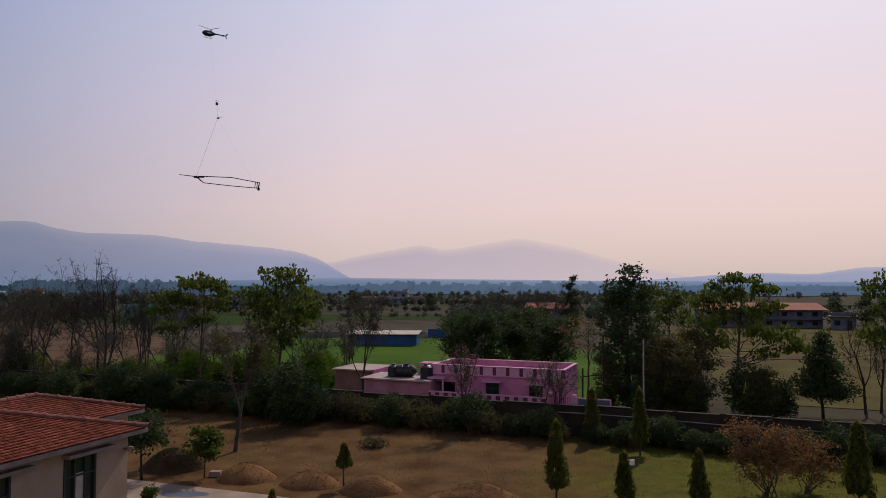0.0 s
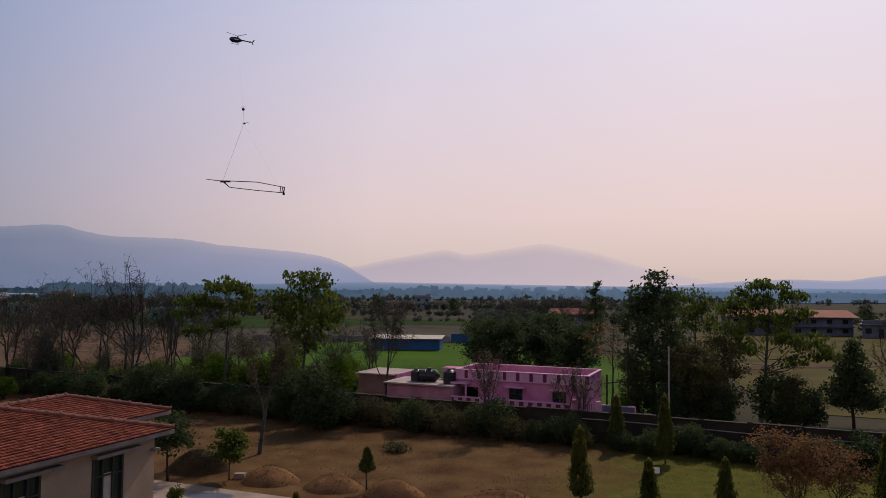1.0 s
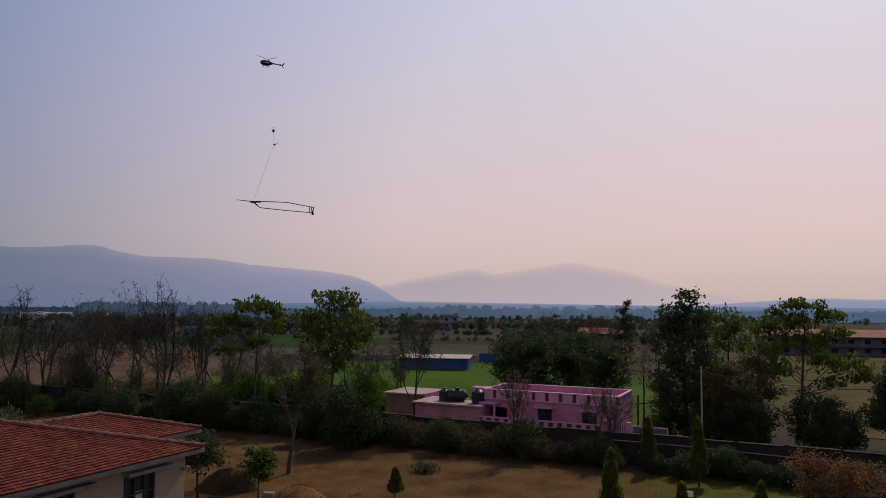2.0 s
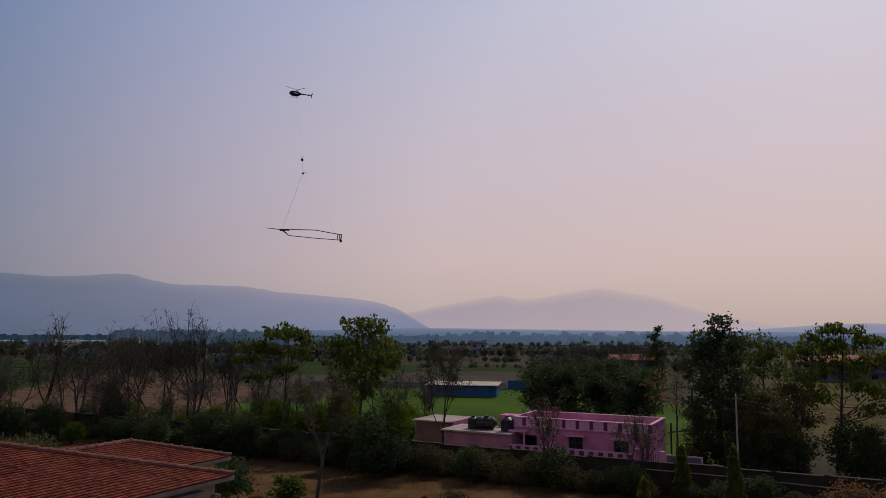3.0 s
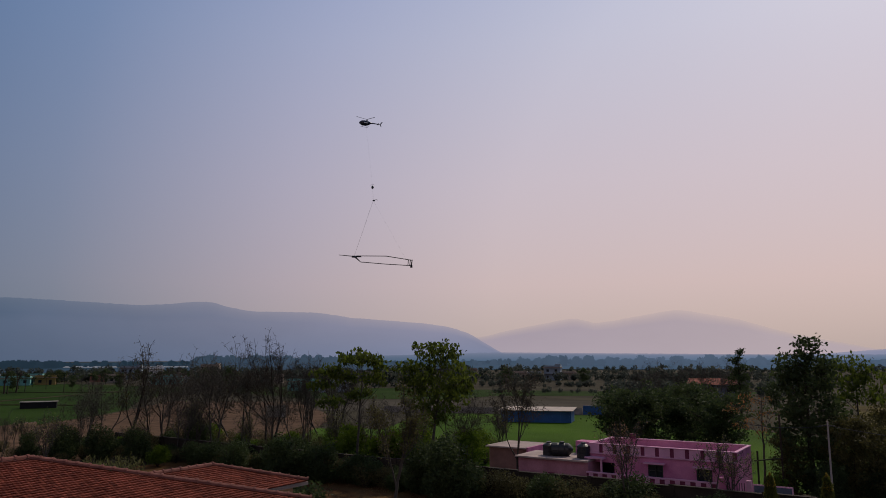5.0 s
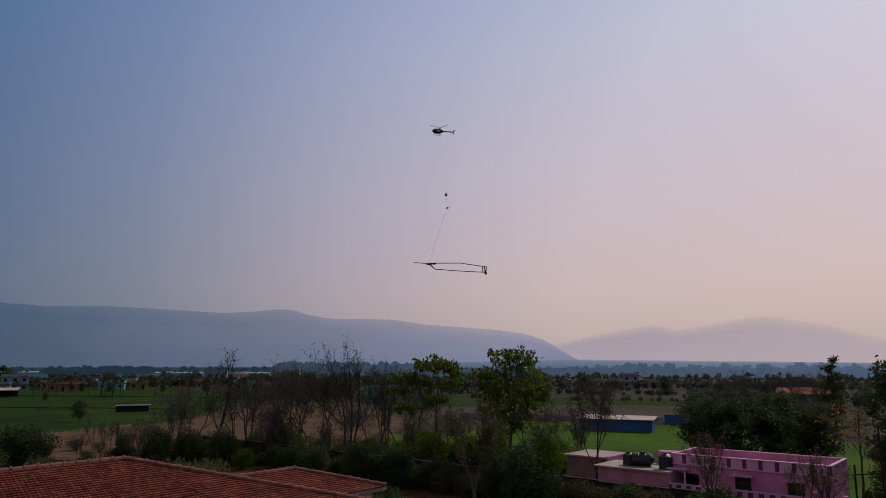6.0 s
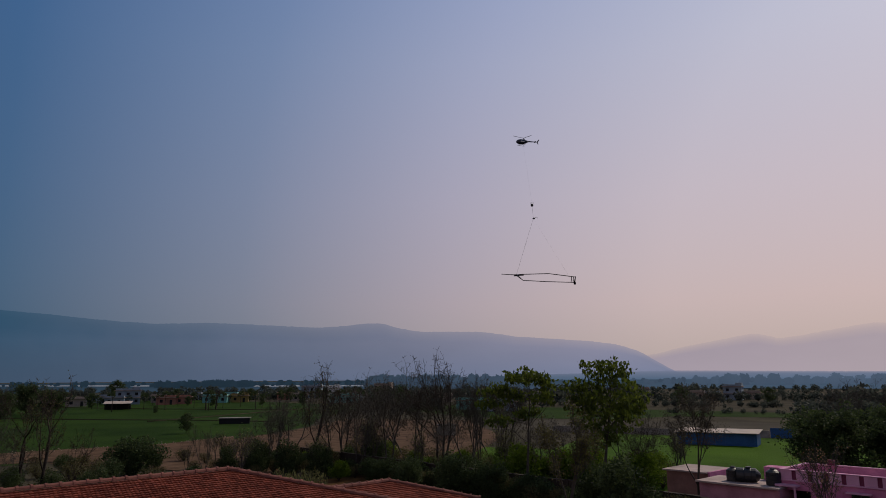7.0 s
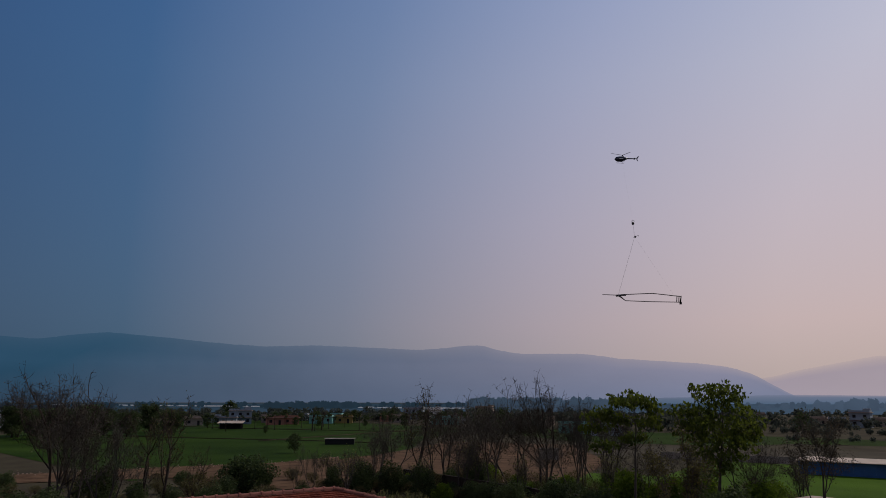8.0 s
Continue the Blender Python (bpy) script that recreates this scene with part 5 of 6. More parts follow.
SKY_PAINT = material("pale_blue_paint", (0.21, 0.26, 0.31), 0.85, 0.2, 0.3, 5, 0.1)
MINT = material("mint_paint", (0.15, 0.36, 0.33), 0.85, 0.2, 0.3, 5, 0.1)
CREAM = material("cream_paint", (0.28, 0.23, 0.19), 0.85, 0.2, 0.3, 5, 0.1)
OCHRE = material("ochre_paint", (0.25, 0.18, 0.06), 0.85, 0.2, 0.3, 5, 0.1)
BRICKY = material("raw_brick", (0.30, 0.14, 0.10), 0.9, 0.25, 0.4, 6, 0.2)
for az, d, w, dp, fl, mat, lab in ((-48.7, 348, 13, 9, 2, SKY_PAINT, "pale blue two-storey village house"), (-52.0, 335, 10, 8, 1, CREAM, "cream one-storey village house"), (-49.6, 345, 10, 8, 1, SKY_PAINT, "small pale blue village house"),
                                   (-46.1, 335, 10, 8, 1, BRICKY, "raw brick village house"), (-44.9, 340, 9, 8, 1, BRICKY, "small raw brick village house"), (-42.7, 350, 14, 8, 1, MINT, "mint green village house"),
                                   (-40.9, 352, 10, 8, 1, OCHRE, "ochre painted village house"), (-33.0, 330, 16, 9, 1, MINT, "long mint green house"), (-31.6, 400, 12, 8, 1, CREAM, "cream house behind bare trees"), (-35.5, 420, 14, 8, 2, SKY_PAINT, "far pale blue house"),
                                   (-23.0, 250, 14, 8, 1, MINT, "green-walled house behind trees"), (-20.6, 235, 12, 8, 1, SKY_PAINT, "pale blue house behind trees"), (-25.5, 330, 14, 8, 1, CREAM, "cream house behind far trees"), (-3.5, 350, 10, 9, 2, SKY_PAINT, "pale two-storey farmhouse among fields"),
                                   (-56.0, 360, 14, 9, 1, CREAM, "cream farmhouse at the fields"), (-61.0, 330, 12, 9, 2, SKY_PAINT, "pale two-storey farmhouse by trees"), (-30.0, 520, 16, 9, 2, CREAM, "far pale house on the plain"), (-10.0, 480, 14, 9, 1, CREAM, "far pale house on the plain"),
                                   (-64.3, 315, 9, 8, 2, WHITE, "white two-storey house at the field's edge"), (-61.8, 345, 12, 8, 1, BRICKY, "low brick farmhouse beyond fields"), (-59.6, 350, 9, 7, 1, CREAM, "low cream farm hut beyond fields"), (-50.6, 375, 10, 8, 1, SKY_PAINT, "pale one-storey village house"), (-46.6, 365, 9, 8, 1, CREAM, "small cream village house"), (-45.2, 385, 10, 8, 1, BRICKY, "brick village house with flat roof"), (-44.2, 400, 9, 8, 1, SKY_PAINT, "pale village house in the back row"), (-41.6, 400, 9, 8, 1, MINT, "small mint village house"), (-40.2, 390, 11, 8, 1, OCHRE, "ochre house in the back row"), (-37.6, 380, 9, 7, 1, BRICKY, "brick house among trees"), (-36.4, 360, 10, 8, 1, CREAM, "cream house among trees"),
                                   (-33.8, 360, 9, 8, 2, WHITE, "white two-storey house among pollarded trees"), (-32.2, 350, 10, 8, 1, SKY_PAINT, "pale blue house among pollarded trees"), (-30.9, 370, 10, 8, 1, MINT, "mint house among pollarded trees"), (-4.8, 360, 8, 8, 1, SKY_PAINT, "white farmhouse far across the plain"), (-2.2, 365, 10, 8, 1, CREAM, "low white house far across the plain"), (-6.0, 370, 9, 8, 1, CREAM, "low cream house far across the plain")):
    village_house(polar(az, d), -az * 0.9 + 8 * math.sin(d), w * 0.78, dp * 0.8, fl, mat, lab, fl == 2)


village_house(polar(29.3, 190), -28, 5, 6, 1, GREYBLUE, "low grey-blue block beside a red-roofed building", False)


def open_shed(p, turn, w, d, hgt, label):
    h = thing("open_shed", Matrix.Translation(p) @ Matrix.Rotation(radians(turn), 4, "Z"), label, "shed", "field sheds")
    for x in (-w / 2 + 0.2, 0, w / 2 - 0.2):
        for y in (0.2, d - 0.2):
            part("post", Shape().box(x - 0.1, y - 0.1, 0, x + 0.1, y + 0.1, hgt), DARKBARK, h)
    r = Shape()
    r.add([(-w / 2 - 0.5, -0.5, hgt), (w / 2 + 0.5, -0.5, hgt), (w / 2 + 0.5, d + 0.5, hgt + 0.7), (-w / 2 - 0.5, d + 0.5, hgt + 0.7),
           (-w / 2 - 0.5, -0.5, hgt + 0.1), (w / 2 + 0.5, -0.5, hgt + 0.1), (w / 2 + 0.5, d + 0.5, hgt + 0.8), (-w / 2 - 0.5, d + 0.5, hgt + 0.8)],
          [(3, 2, 1, 0), (4, 5, 6, 7), (0, 1, 5, 4), (1, 2, 6, 5), (2, 3, 7, 6), (3, 0, 4, 7)])
    part("roof", r, ZINC, h, "pale sheet roof")
    # Shade under the roof is painted as a near-black sheet halfway in.
    part("back_wall", Shape().box(-w / 2, d * 0.5, 0, w / 2, d * 0.5 + 0.15, hgt), VOID, h)


open_shed(polar(-49.4, 290), 42, 8.5, 6, 2.2, "open field shed with pale sheet roof")
bx = thing("animal_pen", Matrix.Translation(polar(-41.2, 186)) @ Matrix.Rotation(radians(38), 4, "Z"), "low dark pen at the field's edge", "pen")
part("wall", Shape().box(-3.6, 0, 0, 3.6, 3, 1.4), VOID, bx)
part("roof", Shape().box(-3.8, -0.2, 1.4, 3.8, 3.2, 1.52), GREY, bx)
bx = thing("store_hut", Matrix.Translation(polar(-25.0, 140)) @ Matrix.Rotation(radians(24), 4, "Z"), "small dark brown hut on bare dirt", "hut")
part("wall", Shape().box(-1.7, 0, 0, 1.7, 3, 1.9), GREY, bx)
part("roof", Shape().box(-2.0, -0.3, 1.9, 2.0, 3.3, 2.0), VOID, bx)

# trees of the fields
field_tree = leafy(81, 6.0, 2.2, 0.12, 18, 0.12, 0.4, 16, 0.4, 0.4, DARKBARK, DARKLEAF, 0.5, "round", 4, 5)
for i, (az, d, sc) in enumerate(((-53.5, 250, 1.5), (-55, 270, 1.8), (-56.5, 240, 1.4), (-59.2, 262, 1.8), (-61.4, 236, 1.6), (-63.6, 250, 1.7), (-44.6, 158, 0.62), (-51.0, 300, 0.9), (-46.8, 250, 0.4), (-44.6, 315, 0.6), (-36.2, 290, 0.9), (-34.4, 310, 1.0), (-39.2, 300, 0.75), (-58.0, 250, 1.5), (-60.5, 240, 1.6), (-62.5, 260, 1.5), (-49.4, 380, 1.6), (-42.8, 300, 0.7), (-30.3, 260, 1.2), (-28.6, 240, 1.3), (-21.0, 210, 1.2), (28.8, 200, 1.0), (30.6, 190, 1.15), (12.4, 160, 0.9), (-7.0, 260, 1.1), (-1.0, 300, 1.0))):
    plant("field_tree", mango if az < -52 else field_tree, polar(az, d), "dark leafy tree among the fields", "tree", "field trees", i * 77, sc * (0.62 if az < -52 else 1.0))
stump = bare(82, 8.0, 0.3, 0.22, DARKBARK, 1, 2)
for i, (az, d) in enumerate(((-43.3, 270), (-42.6, 274), (-33.4, 230), (7.6, 240), (8.6, 235), (6.6, 250), (24.5, 190))):
    plant("bare_tree", stump if i < 3 else bare_a, polar(az, d), "bare far tree with lopped branches", "tree", "far bare trees", i * 60, 1.0)


pollard = canopy(83, ((0.0, 5.2, 0.7, 0.5), (0.9, 4.7, 0.5, 0.4), (-0.8, 4.5, 0.5, 0.4)), 5.0, 0.14, 0.6, DARKBARK, DARKLEAF, leaf=0.34, per_tip=8, density=26, droop=0.3)
for i in range(34):
    az = (-34.5 + 0.34 * i) if i < 16 else (-51 + 0.75 * (i - 16))
    plant("pollard_tree", pollard, polar(az + 0.4 * math.sin(i * 7.3), 262 + 70 * (i * 0.618 % 1)), "small pollarded tree with dark leaf tufts", "tree", "pollarded trees", i * 50, 0.7 + 0.6 * (i * 0.382 % 1))
for i in range(22):
    plant("field_tree", field_tree, polar(-50.5 + 1.05 * i + 0.3 * math.sin(i * 3.7), 345 + 60 * (i * 0.618 % 1)), "dark leafy tree between village houses", "tree", "village trees", i * 37, 0.5 + 0.55 * (i * 0.382 % 1))


# woods on the plain: small crowns past counting
def woods(name, rows, leaf_mat, seed, label, size):
    rg = np.random.default_rng(seed)
    s = Shape()
    for az0, az1, d0, d1, count, h0, h1 in rows:
        for _ in range(count):
            az, d, h = rg.uniform(az0, az1), rg.uniform(d0, d1), rg.uniform(h0, h1)
            p = polar(az, d)
            k = 130
            u = rg.normal(size=(k, 3))
            u /= np.linalg.norm(u, axis=1)[:, None]
            c = np.array([p.x, p.y, h * 0.47]) + u * np.array([h * 0.5, h * 0.5, h * 0.47]) * rg.uniform(0.4, 1, (k, 1))
            s.leaves(c, h * size, rg, 0.2, 0.8)
    ob = new(name, s.mesh(name, leaf_mat))
    tagged(ob, label, "woods", kind="stuff")


# Leaf colour paled and made more translucent to imitate haze.
FARLEAF = leaf_material("far_leaf", (0.055, 0.070, 0.060), (0.085, 0.102, 0.084), 0.5)
woods("far_trees", ((-32, -22, 260, 420, 40, 4, 8), (-66, -32, 420, 640, 130, 3, 7), (-20, 14, 260, 620, 320, 1.5, 3.6), (10, 36, 230, 420, 40, 2, 5), (4, 10, 240, 300, 16, 6, 9), (-66, 36, 540, 650, 220, 2.5, 5.5), (-22, -6, 260, 500, 50, 4, 8), (-14, 12, 226, 230, 60, 1.2, 2.2), (-14, 16, 272, 278, 90, 1.5, 3), (-16, 18, 340, 350, 120, 2.5, 5), (0, 14, 205, 225, 50, 3, 5), (-66, -38, 380, 410, 120, 3, 6)), FARLEAF, 7, "scattered trees across the plain", 0.2)

# These leaves glow: the blue of the haze is put into their emission.
HAZEWOOD = haze_glow_material("woods_in_haze", (0.018, 0.036, 0.056), (0.022, 0.042, 0.066), (0.080, 0.118, 0.185), (0.10, 0.145, 0.22), 0, 18, -600, 100, 0.02, 0.3, False)
woods("haze_woods", ((-66, 36, 900, 1500, 420, 4, 9), (-6, 16, 800, 1000, 60, 8, 14), (-47, -40, 880, 960, 90, 6, 10), (-31, -17, 650, 900, 110, 8, 15)), HAZEWOOD, 8, "distant woods, blue haze painted in as glow", 0.4)
river = structure("river_1", sheet([(-1500, 760), (-560, 720), (-380, 760), (-420, 830), (-700, 860), (-1600, 900)], 0.9), material("pale_river_sand", (0.24, 0.26, 0.29), 0.6, 0.1, 0.01, 0.2, 0.0), "pale river bed beyond the village", "river")


# hills
def ridge(name, knots, dist, mat, rough, seed, floor_el=-0.4, crest=0.6):
    """A range of hills through a few (azimuth, height in degrees) knots, roughened, its face sloping down to the plain
    and its crest made see-through to imitate haze.
    """
    n = 760
    az0, az1 = knots[0][0], knots[-1][0]
    s = Shape()
    v, fade = [], []
    steps = ((0.0, 1.0), (0.3, 1.0), (0.6, 1.0), (0.8, 1.0), (0.92, 0.5 + 0.5 * crest), (1.0, crest))
    for i in range(n + 1):
        az = az0 + (az1 - az0) * i / n
        el = sum(np.interp(az + k, [q[0] for q in knots], [q[1] for q in knots]) for k in (-0.4, -0.2, 0, 0.2, 0.4)) / 5
        el += rough * (0.6 * noise.noise(Vector((az * 0.9, seed, 3))) + 0.5 * noise.noise(Vector((az * 2.6, seed, 7)))) + 0.03 * noise.noise(Vector((az * 9.0, seed, 11)))
        el = max(el, floor_el)
        top = EYE + dist * math.tan(radians(el))
        for q, f in steps:
            d = dist * (0.84 + 0.16 * q) * (1 + 0.012 * noise.noise(Vector((az * 0.8, q * 3, seed))) * (q < 1))
            p = polar(az, d)
            v.append((p.x, p.y, -2 + (top + 2) * q ** 1.3))
            fade.append(f)
    m = len(steps)
    s.add(v, [(i * m + k, (i + 1) * m + k, (i + 1) * m + k + 1, i * m + k + 1) for i in range(n) for k in range(m - 1)])
    ob = structure(name, s, mat, "blue hills, their fade into haze painted as glow", "hills", True)
    ob.data.attributes.new("haze_depth", "FLOAT", "POINT").data.foreach_set("value", fade)


# Haze, and its dimming leftwards, is painted into these glowing colours.
HILL_L = haze_glow_material("left_hills", (0.018, 0.062, 0.112), (0.034, 0.098, 0.175), (0.235, 0.27, 0.405), (0.345, 0.335, 0.455), 5, 170, -3000, -800, 0.0025, 0.09)
HILL_M = haze_glow_material("middle_hills", (0.46, 0.40, 0.475), (0.42, 0.36, 0.44), (0.575, 0.475, 0.515), (0.54, 0.45, 0.495), 20, 260, -900, 900, 0.0025, 0.05)
HILL_R = haze_glow_material("right_hills", (0.29, 0.31, 0.45), (0.36, 0.35, 0.48), (0.30, 0.32, 0.46), (0.38, 0.36, 0.49), 20, 100, 0, 2000, 0.003, 0.05)
PLAIN = haze_glow_material("far_plain", (0.035, 0.075, 0.12), (0.05, 0.10, 0.16), (0.125, 0.19, 0.30), (0.24, 0.27, 0.39), 0, 26, -2400, 300)
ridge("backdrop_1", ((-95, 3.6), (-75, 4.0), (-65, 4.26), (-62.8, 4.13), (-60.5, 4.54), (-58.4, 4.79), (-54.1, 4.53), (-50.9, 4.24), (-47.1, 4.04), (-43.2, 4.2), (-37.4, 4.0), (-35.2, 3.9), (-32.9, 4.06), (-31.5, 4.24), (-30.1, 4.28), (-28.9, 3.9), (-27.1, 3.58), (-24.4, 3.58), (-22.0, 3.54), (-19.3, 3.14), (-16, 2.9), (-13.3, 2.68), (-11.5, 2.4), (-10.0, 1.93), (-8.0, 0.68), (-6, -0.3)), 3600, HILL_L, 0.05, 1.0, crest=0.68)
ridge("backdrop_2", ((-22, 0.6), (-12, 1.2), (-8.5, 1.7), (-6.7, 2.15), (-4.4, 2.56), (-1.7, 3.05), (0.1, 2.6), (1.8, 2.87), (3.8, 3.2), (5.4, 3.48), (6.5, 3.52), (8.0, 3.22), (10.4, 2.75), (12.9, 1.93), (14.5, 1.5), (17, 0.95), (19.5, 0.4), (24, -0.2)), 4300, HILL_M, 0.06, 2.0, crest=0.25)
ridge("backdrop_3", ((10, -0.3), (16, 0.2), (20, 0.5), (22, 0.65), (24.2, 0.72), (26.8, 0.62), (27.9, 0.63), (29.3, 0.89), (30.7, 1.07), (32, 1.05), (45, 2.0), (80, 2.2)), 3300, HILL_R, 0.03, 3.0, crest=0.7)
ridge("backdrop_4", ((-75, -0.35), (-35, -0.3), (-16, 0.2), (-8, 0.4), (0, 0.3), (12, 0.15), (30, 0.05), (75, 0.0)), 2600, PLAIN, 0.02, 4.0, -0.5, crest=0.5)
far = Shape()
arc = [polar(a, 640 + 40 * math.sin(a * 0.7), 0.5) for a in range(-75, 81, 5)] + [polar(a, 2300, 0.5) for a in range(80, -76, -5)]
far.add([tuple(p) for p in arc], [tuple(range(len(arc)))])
# Sheet added over the plain, glowing in a painted haze blue.
structure("backdrop_5", far, haze_glow_material("plain_in_haze", (0.03, 0.055, 0.085), (0.03, 0.055, 0.085), (0.080, 0.125, 0.195), (0.080, 0.125, 0.195), 0, 30, -700, 200, 0.006, 0.3, False), "far plain sheet with blue haze painted as glow", "plain")


# ---- helicopter and its survey loop ----
def helicopter(p, turn):
    h = thing("helicopter", Matrix.Translation(p) @ Matrix.Rotation(radians(turn), 4, "Z") @ Matrix.Rotation(radians(6), 4, "Y") @ Matrix.Scale(0.86, 4), "small dark helicopter with white belly stripe in the sky", "helicopter")
    # nose towards -x
    body = Shape()
    xs = [-3.4, -3.2, -2.7, -1.9, -0.9, 0.2, 1.2, 2.0, 2.6]
    rs = [0.08, 0.5, 0.9, 1.18, 1.28, 1.2, 0.92, 0.55, 0.34]
    zs = [-0.35, -0.3, -0.2, -0.08, 0.0, 0.05, 0.2, 0.35, 0.42]
    body.tube([(x, 0, z) for x, z in zip(xs, zs)], rs, 14)
    part("fuselage", body, NAVY, h, smooth=True)
    part("tail_boom", Shape().tube([(2.4, 0, 0.42), (7.2, 0, 0.6)], [0.33, 0.14], 10), NAVY, h)
    fin = Shape()
    fin.add([(6.6, -0.04, 0.6), (7.3, -0.04, 0.6), (8.0, -0.04, 1.9), (7.5, -0.04, 1.9), (6.6, 0.04, 0.6), (7.3, 0.04, 0.6), (8.0, 0.04, 1.9), (7.5, 0.04, 1.9)],
            [(0, 1, 2, 3), (7, 6, 5, 4), (0, 4, 5, 1), (1, 5, 6, 2), (2, 6, 7, 3), (3, 7, 4, 0)])
    fin.add([(6.7, -0.04, 0.55), (7.2, -0.04, 0.55), (7.7, -0.04, -0.5), (7.3, -0.04, -0.5), (6.7, 0.04, 0.55), (7.2, 0.04, 0.55), (7.7, 0.04, -0.5), (7.3, 0.04, -0.5)],
            [(0, 1, 2, 3), (7, 6, 5, 4), (0, 4, 5, 1), (1, 5, 6, 2), (2, 6, 7, 3), (3, 7, 4, 0)])
    part("tail_fin", fin, NAVY, h)
    part("stabiliser", Shape().box(5.6, -1.2, 0.5, 6.2, 1.2, 0.57), NAVY, h)
    part("tail_rotor", Shape().box(7.15, 0.2, -0.35, 7.25, 0.25, 1.55), STEEL, h)
    part("stripe", Shape().box(-1.2, -1.27, -0.35, 0.6, -1.15, 0.1).box(-1.2, 1.15, -0.35, 0.6, 1.27, 0.1), WHITE, h, "white side panel")
    part("windscreen", Shape().tube([(-3.0, 0, 0.12), (-2.5, 0, 0.3), (-1.7, 0, 0.42)], [0.3, 0.62, 0.72], 12), GLASS, h, smooth=True)
    mast = Shape().tube([(0.1, 0, 0.9), (0.1, 0, 1.95)], [0.32, 0.12], 10)
    part("rotor_mast", mast, STEEL, h)
    for i in range(3):
        a = radians(69 + 120 * i)
        m = Matrix.Translation((0.1, 0, 1.95)) @ Matrix.Rotation(a, 4, "Z") @ Matrix.Rotation(radians(-3.5), 4, "Y")
        part("rotor_blade", Shape().box(0.2, -0.17, -0.03, 5.3, 0.17, 0.03, m), STEEL, h)
    for y in (-1.05, 1.05):
        part("skid", Shape().tube([(-2.5, y, -1.5), (-2.2, y, -1.72), (1.3, y, -1.72)], 0.07, 6), STEEL, h)
    for x in (-1.5, 0.6):
        part("skid_leg", Shape().tube([(x, -1.05, -1.72), (x, -0.6, -0.9), (x, 0.6, -0.9), (x, 1.05, -1.72)], 0.05, 6), STEEL, h)
    return h


HD = 290.0


def in_sky(az, el, d=HD):
    return polar(az, d, EYE + d * math.tan(radians(el)))


helicopter(in_sky(-18.42, 18.62), 26)
bird = thing("sensor_bird", Matrix.Translation(in_sky(-17.82, 13.61)), "small dark sensor pod on the tow cable", "sensor", "sensors")
part("pod", Shape().tube([(0, 0, -0.75), (0, 0, -0.4), (0, 0, 0.2), (0, 0, 0.6)], [0.2, 0.55, 0.5, 0.1], 10), STEEL, bird, smooth=True)
part("arch", Shape().tube([(math.cos(a) * 0.75, 0, 0.5 + math.sin(a) * 0.7) for a in np.linspace(0, math.pi, 9)], 0.05, 5), STEEL, bird)
bird = thing("sensor_bird", Matrix.Translation(in_sky(-17.72, 12.53)), "small dark sensor with a bent arm on the tow cable", "sensor", "sensors")
part("pod", Shape().tube([(-0.3, 0, 0), (0.2, 0, 0), (0.5, 0, 0.05)], [0.25, 0.42, 0.2], 10), STEEL, bird, smooth=True)
part("arm", Shape().tube([(0.4, 0, 0.1), (1.0, 0, 0.45), (1.5, 0, 0.3), (1.6, 0, -0.1)], 0.07, 5), STEEL, bird)
part("arm", Shape().tube([(-0.2, 0, 0), (-0.8, 0, -0.1)], 0.07, 5), STEEL, bird)


def survey_loop():
    p0 = in_sky(-19.25, 8.0)
    h = thing("survey_loop", Matrix.Translation(p0) @ Matrix.Rotation(radians(17.5), 4, "Z"), "dark six-sided survey frame hung below the helicopter", "survey frame")
    # x to the right across the line of sight, y away from the viewer
    ring = [(0, 0, 0.1), (1.4, -8, -0.7), (13, -11, -1.1), (23.5, -6, -2.0), (23.5, 6, -2.6), (13, 11, -1.4), (2.6, 8, -1.0)]
    for a, b in zip(ring, ring[1:] + ring[:1]):
        part("tube", Shape().tube([a, b], 0.17, 6), STEEL, h)
    part("boom", Shape().tube([(-6.2, 0, 0.75), (0.4, 0, 0.2)], [0.12, 0.2], 6), STEEL, h, "straight boom ahead of the loop")
    hub = Shape().box(-0.9, -0.5, -0.25, 1.2, 0.5, 0.45).box(1.2, -0.3, -0.1, 3.0, 0.3, 0.3)
    part("hub", hub, STEEL, h)
    for i in range(3):
        part("strut", Shape().tube([(22.0 + i * 0.75, -6 - 0.4 * (i == 2), -1.7 - 0.1 * i), (22.3 + i * 0.75, 6, -2.5 - 0.15 * i)], 0.16, 6), STEEL, h)
    part("tail_weight", Shape().box(23.3, 5.2, -3.5, 24.2, 6.2, -2.6), STEEL, h)
    part("brace", Shape().tube([(0.5, 0, 0.2), (1.4, -8, -0.7)], 0.12, 6), STEEL, h)
    part("brace", Shape().tube([(0.5, 0, 0.2), (2.6, 8, -1.0)], 0.12, 6), STEEL, h)


survey_loop()


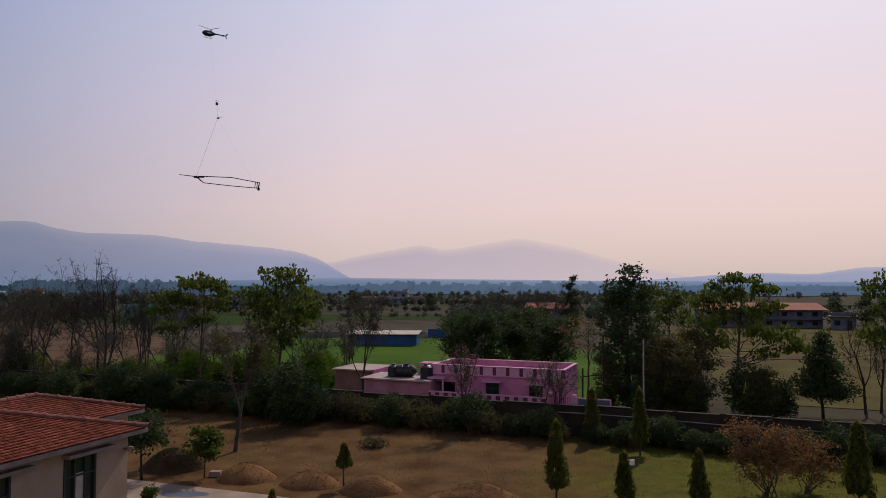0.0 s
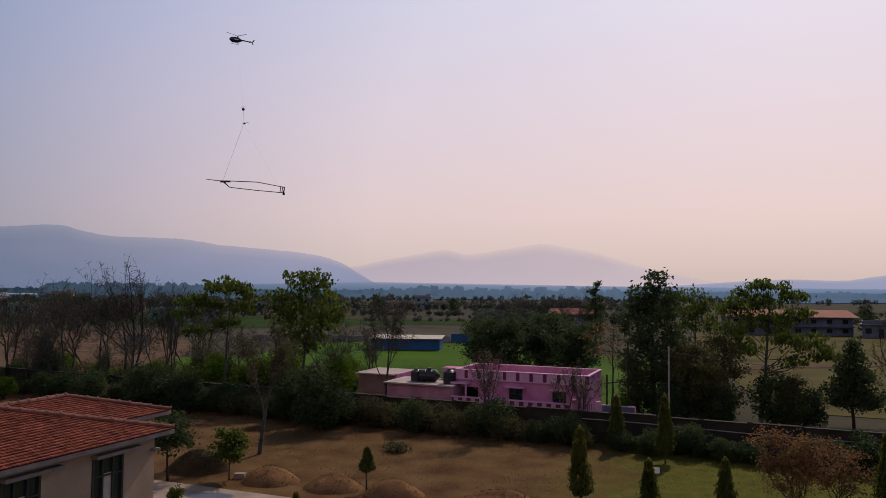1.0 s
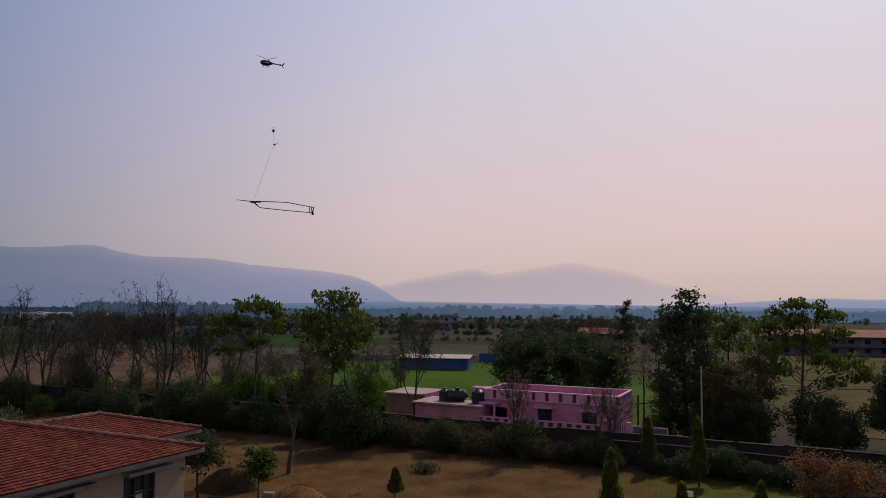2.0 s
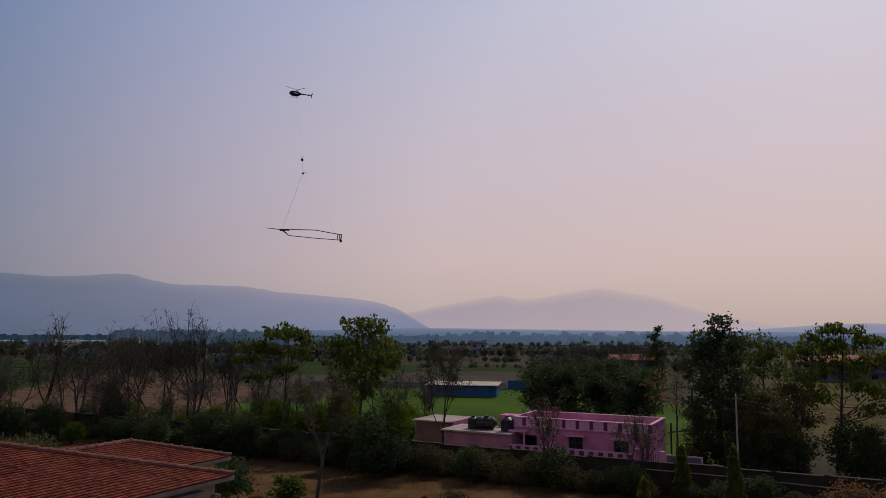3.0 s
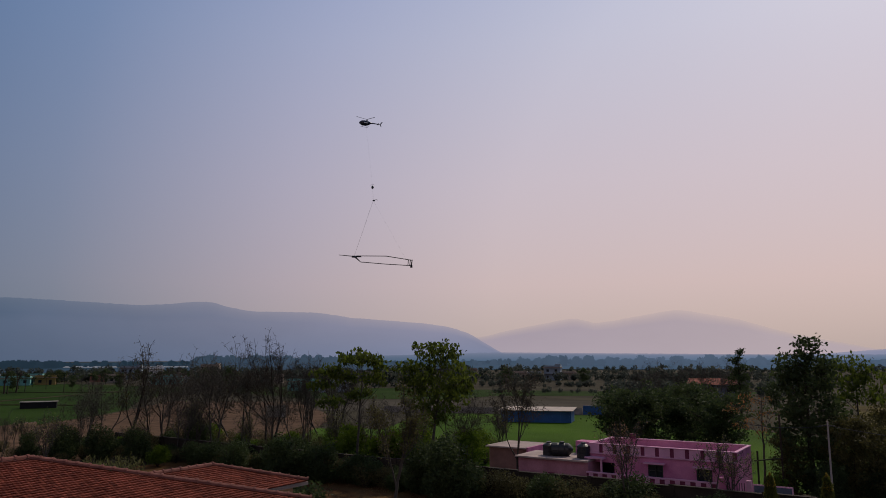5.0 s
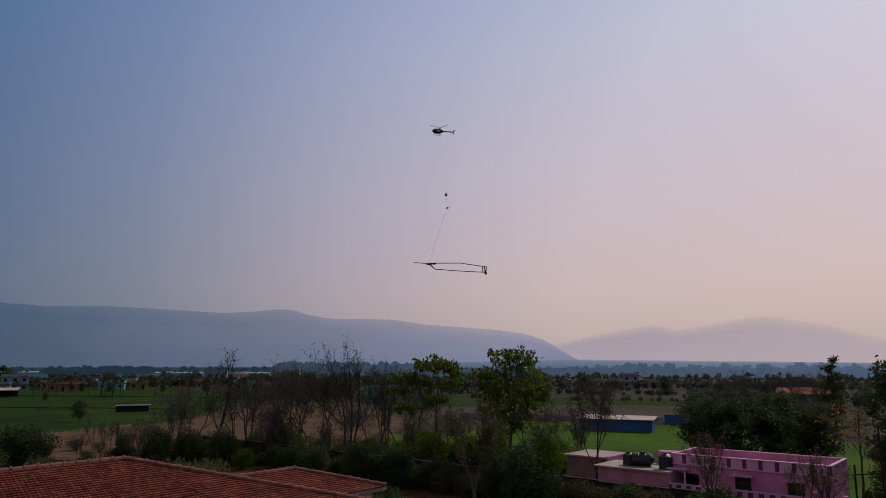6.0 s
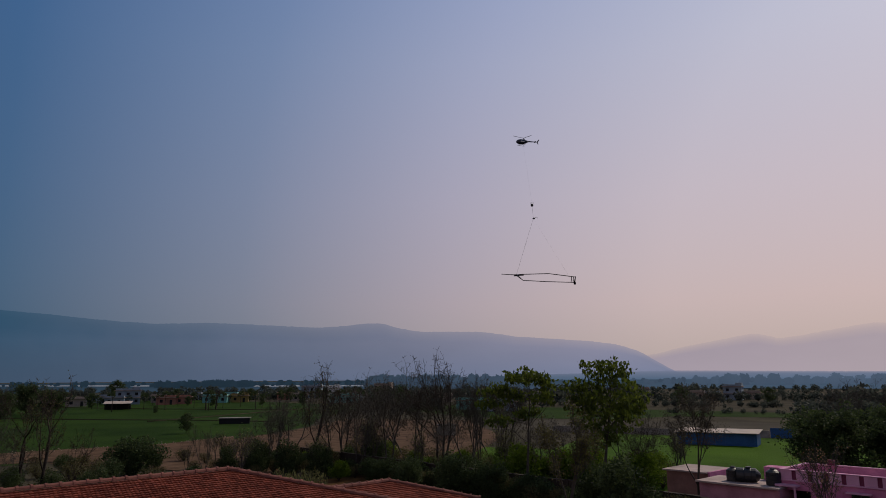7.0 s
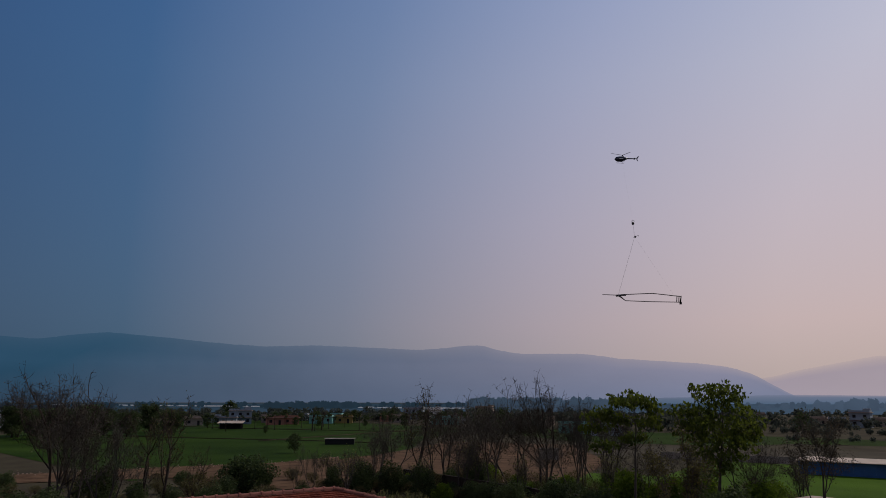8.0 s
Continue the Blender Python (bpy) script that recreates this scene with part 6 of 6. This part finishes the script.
def line_between(a, b, r, label):
    ob = new("tow_cable", Shape().tube([a, (a + b) / 2, b], r, 5).mesh("tow_cable", STEEL))
    tagged(ob, label, "cable", "tow cables")


hs, s1, s2, hub = in_sky(-18.42, 18.5), in_sky(-17.82, 13.61), in_sky(-17.75, 12.53), in_sky(-19.24, 8.05)
line_between(hs, s1, 0.007, "thin tow cable under the helicopter")
line_between(s1, s2, 0.03, "thin tow cable between sensors")
line_between(s2, hub, 0.035, "tow cable down to the survey frame")
line_between(s2, in_sky(-15.0, 7.75), 0.008, "thin stay cable to the frame's tail")


# ---- roof tiles, laid last ----
def lay_tiles():
    left = 300
    for roof, x0, x1, y0, y1, z, run, pitch, yb in LATE:
        rest = Shape()
        base = np.array([v.co for v in TILES.vertices])
        faces = [tuple(p.vertices) for p in TILES.polygons]
        course, wide = 0.175, 0.129
        n = int(run / math.cos(pitch) / course)
        for side in (1, -1):
            edge = x1 if side > 0 else x0
            for r in range(n):
                up = (r + 0.5) * course
                x = edge - side * up * math.cos(pitch)
                zz = z + up * math.sin(pitch) + 0.004
                inset = up * math.cos(pitch)
                k = int((y1 - inset - y0) / wide)
                for i in range(k):
                    y = y1 - inset - (i + 0.5) * wide + (0.06 if r % 2 else 0)
                    m = Matrix.Translation((x, y, zz)) @ Matrix.Rotation(radians(90) if side > 0 else radians(-90), 4, "Z") @ Matrix.Rotation(pitch, 4, "X")
                    m = m @ Matrix.Rotation(random.uniform(-0.03, 0.03), 4, "Z") @ Matrix.Translation((0, 0, random.uniform(0, 0.008)))
                    if side > 0 and left > 0 and run > 4 and r < 7 and i < 43:
                        t = new("tile", TILES)
                        t.parent = roof
                        t.matrix_local = m
                        left -= 1
                    else:
                        rot = np.array(m.to_3x3())
                        rest.add(base @ rot.T + np.array(m.translation), faces)
        o = part("tiles", rest, TILE, roof)
        o["kind"] = "stuff"
    for roof, m in CAPS:
        c = new("ridge_cap", RIDGE_CAP)
        c.parent = roof
        c.matrix_local = m


lay_tiles()
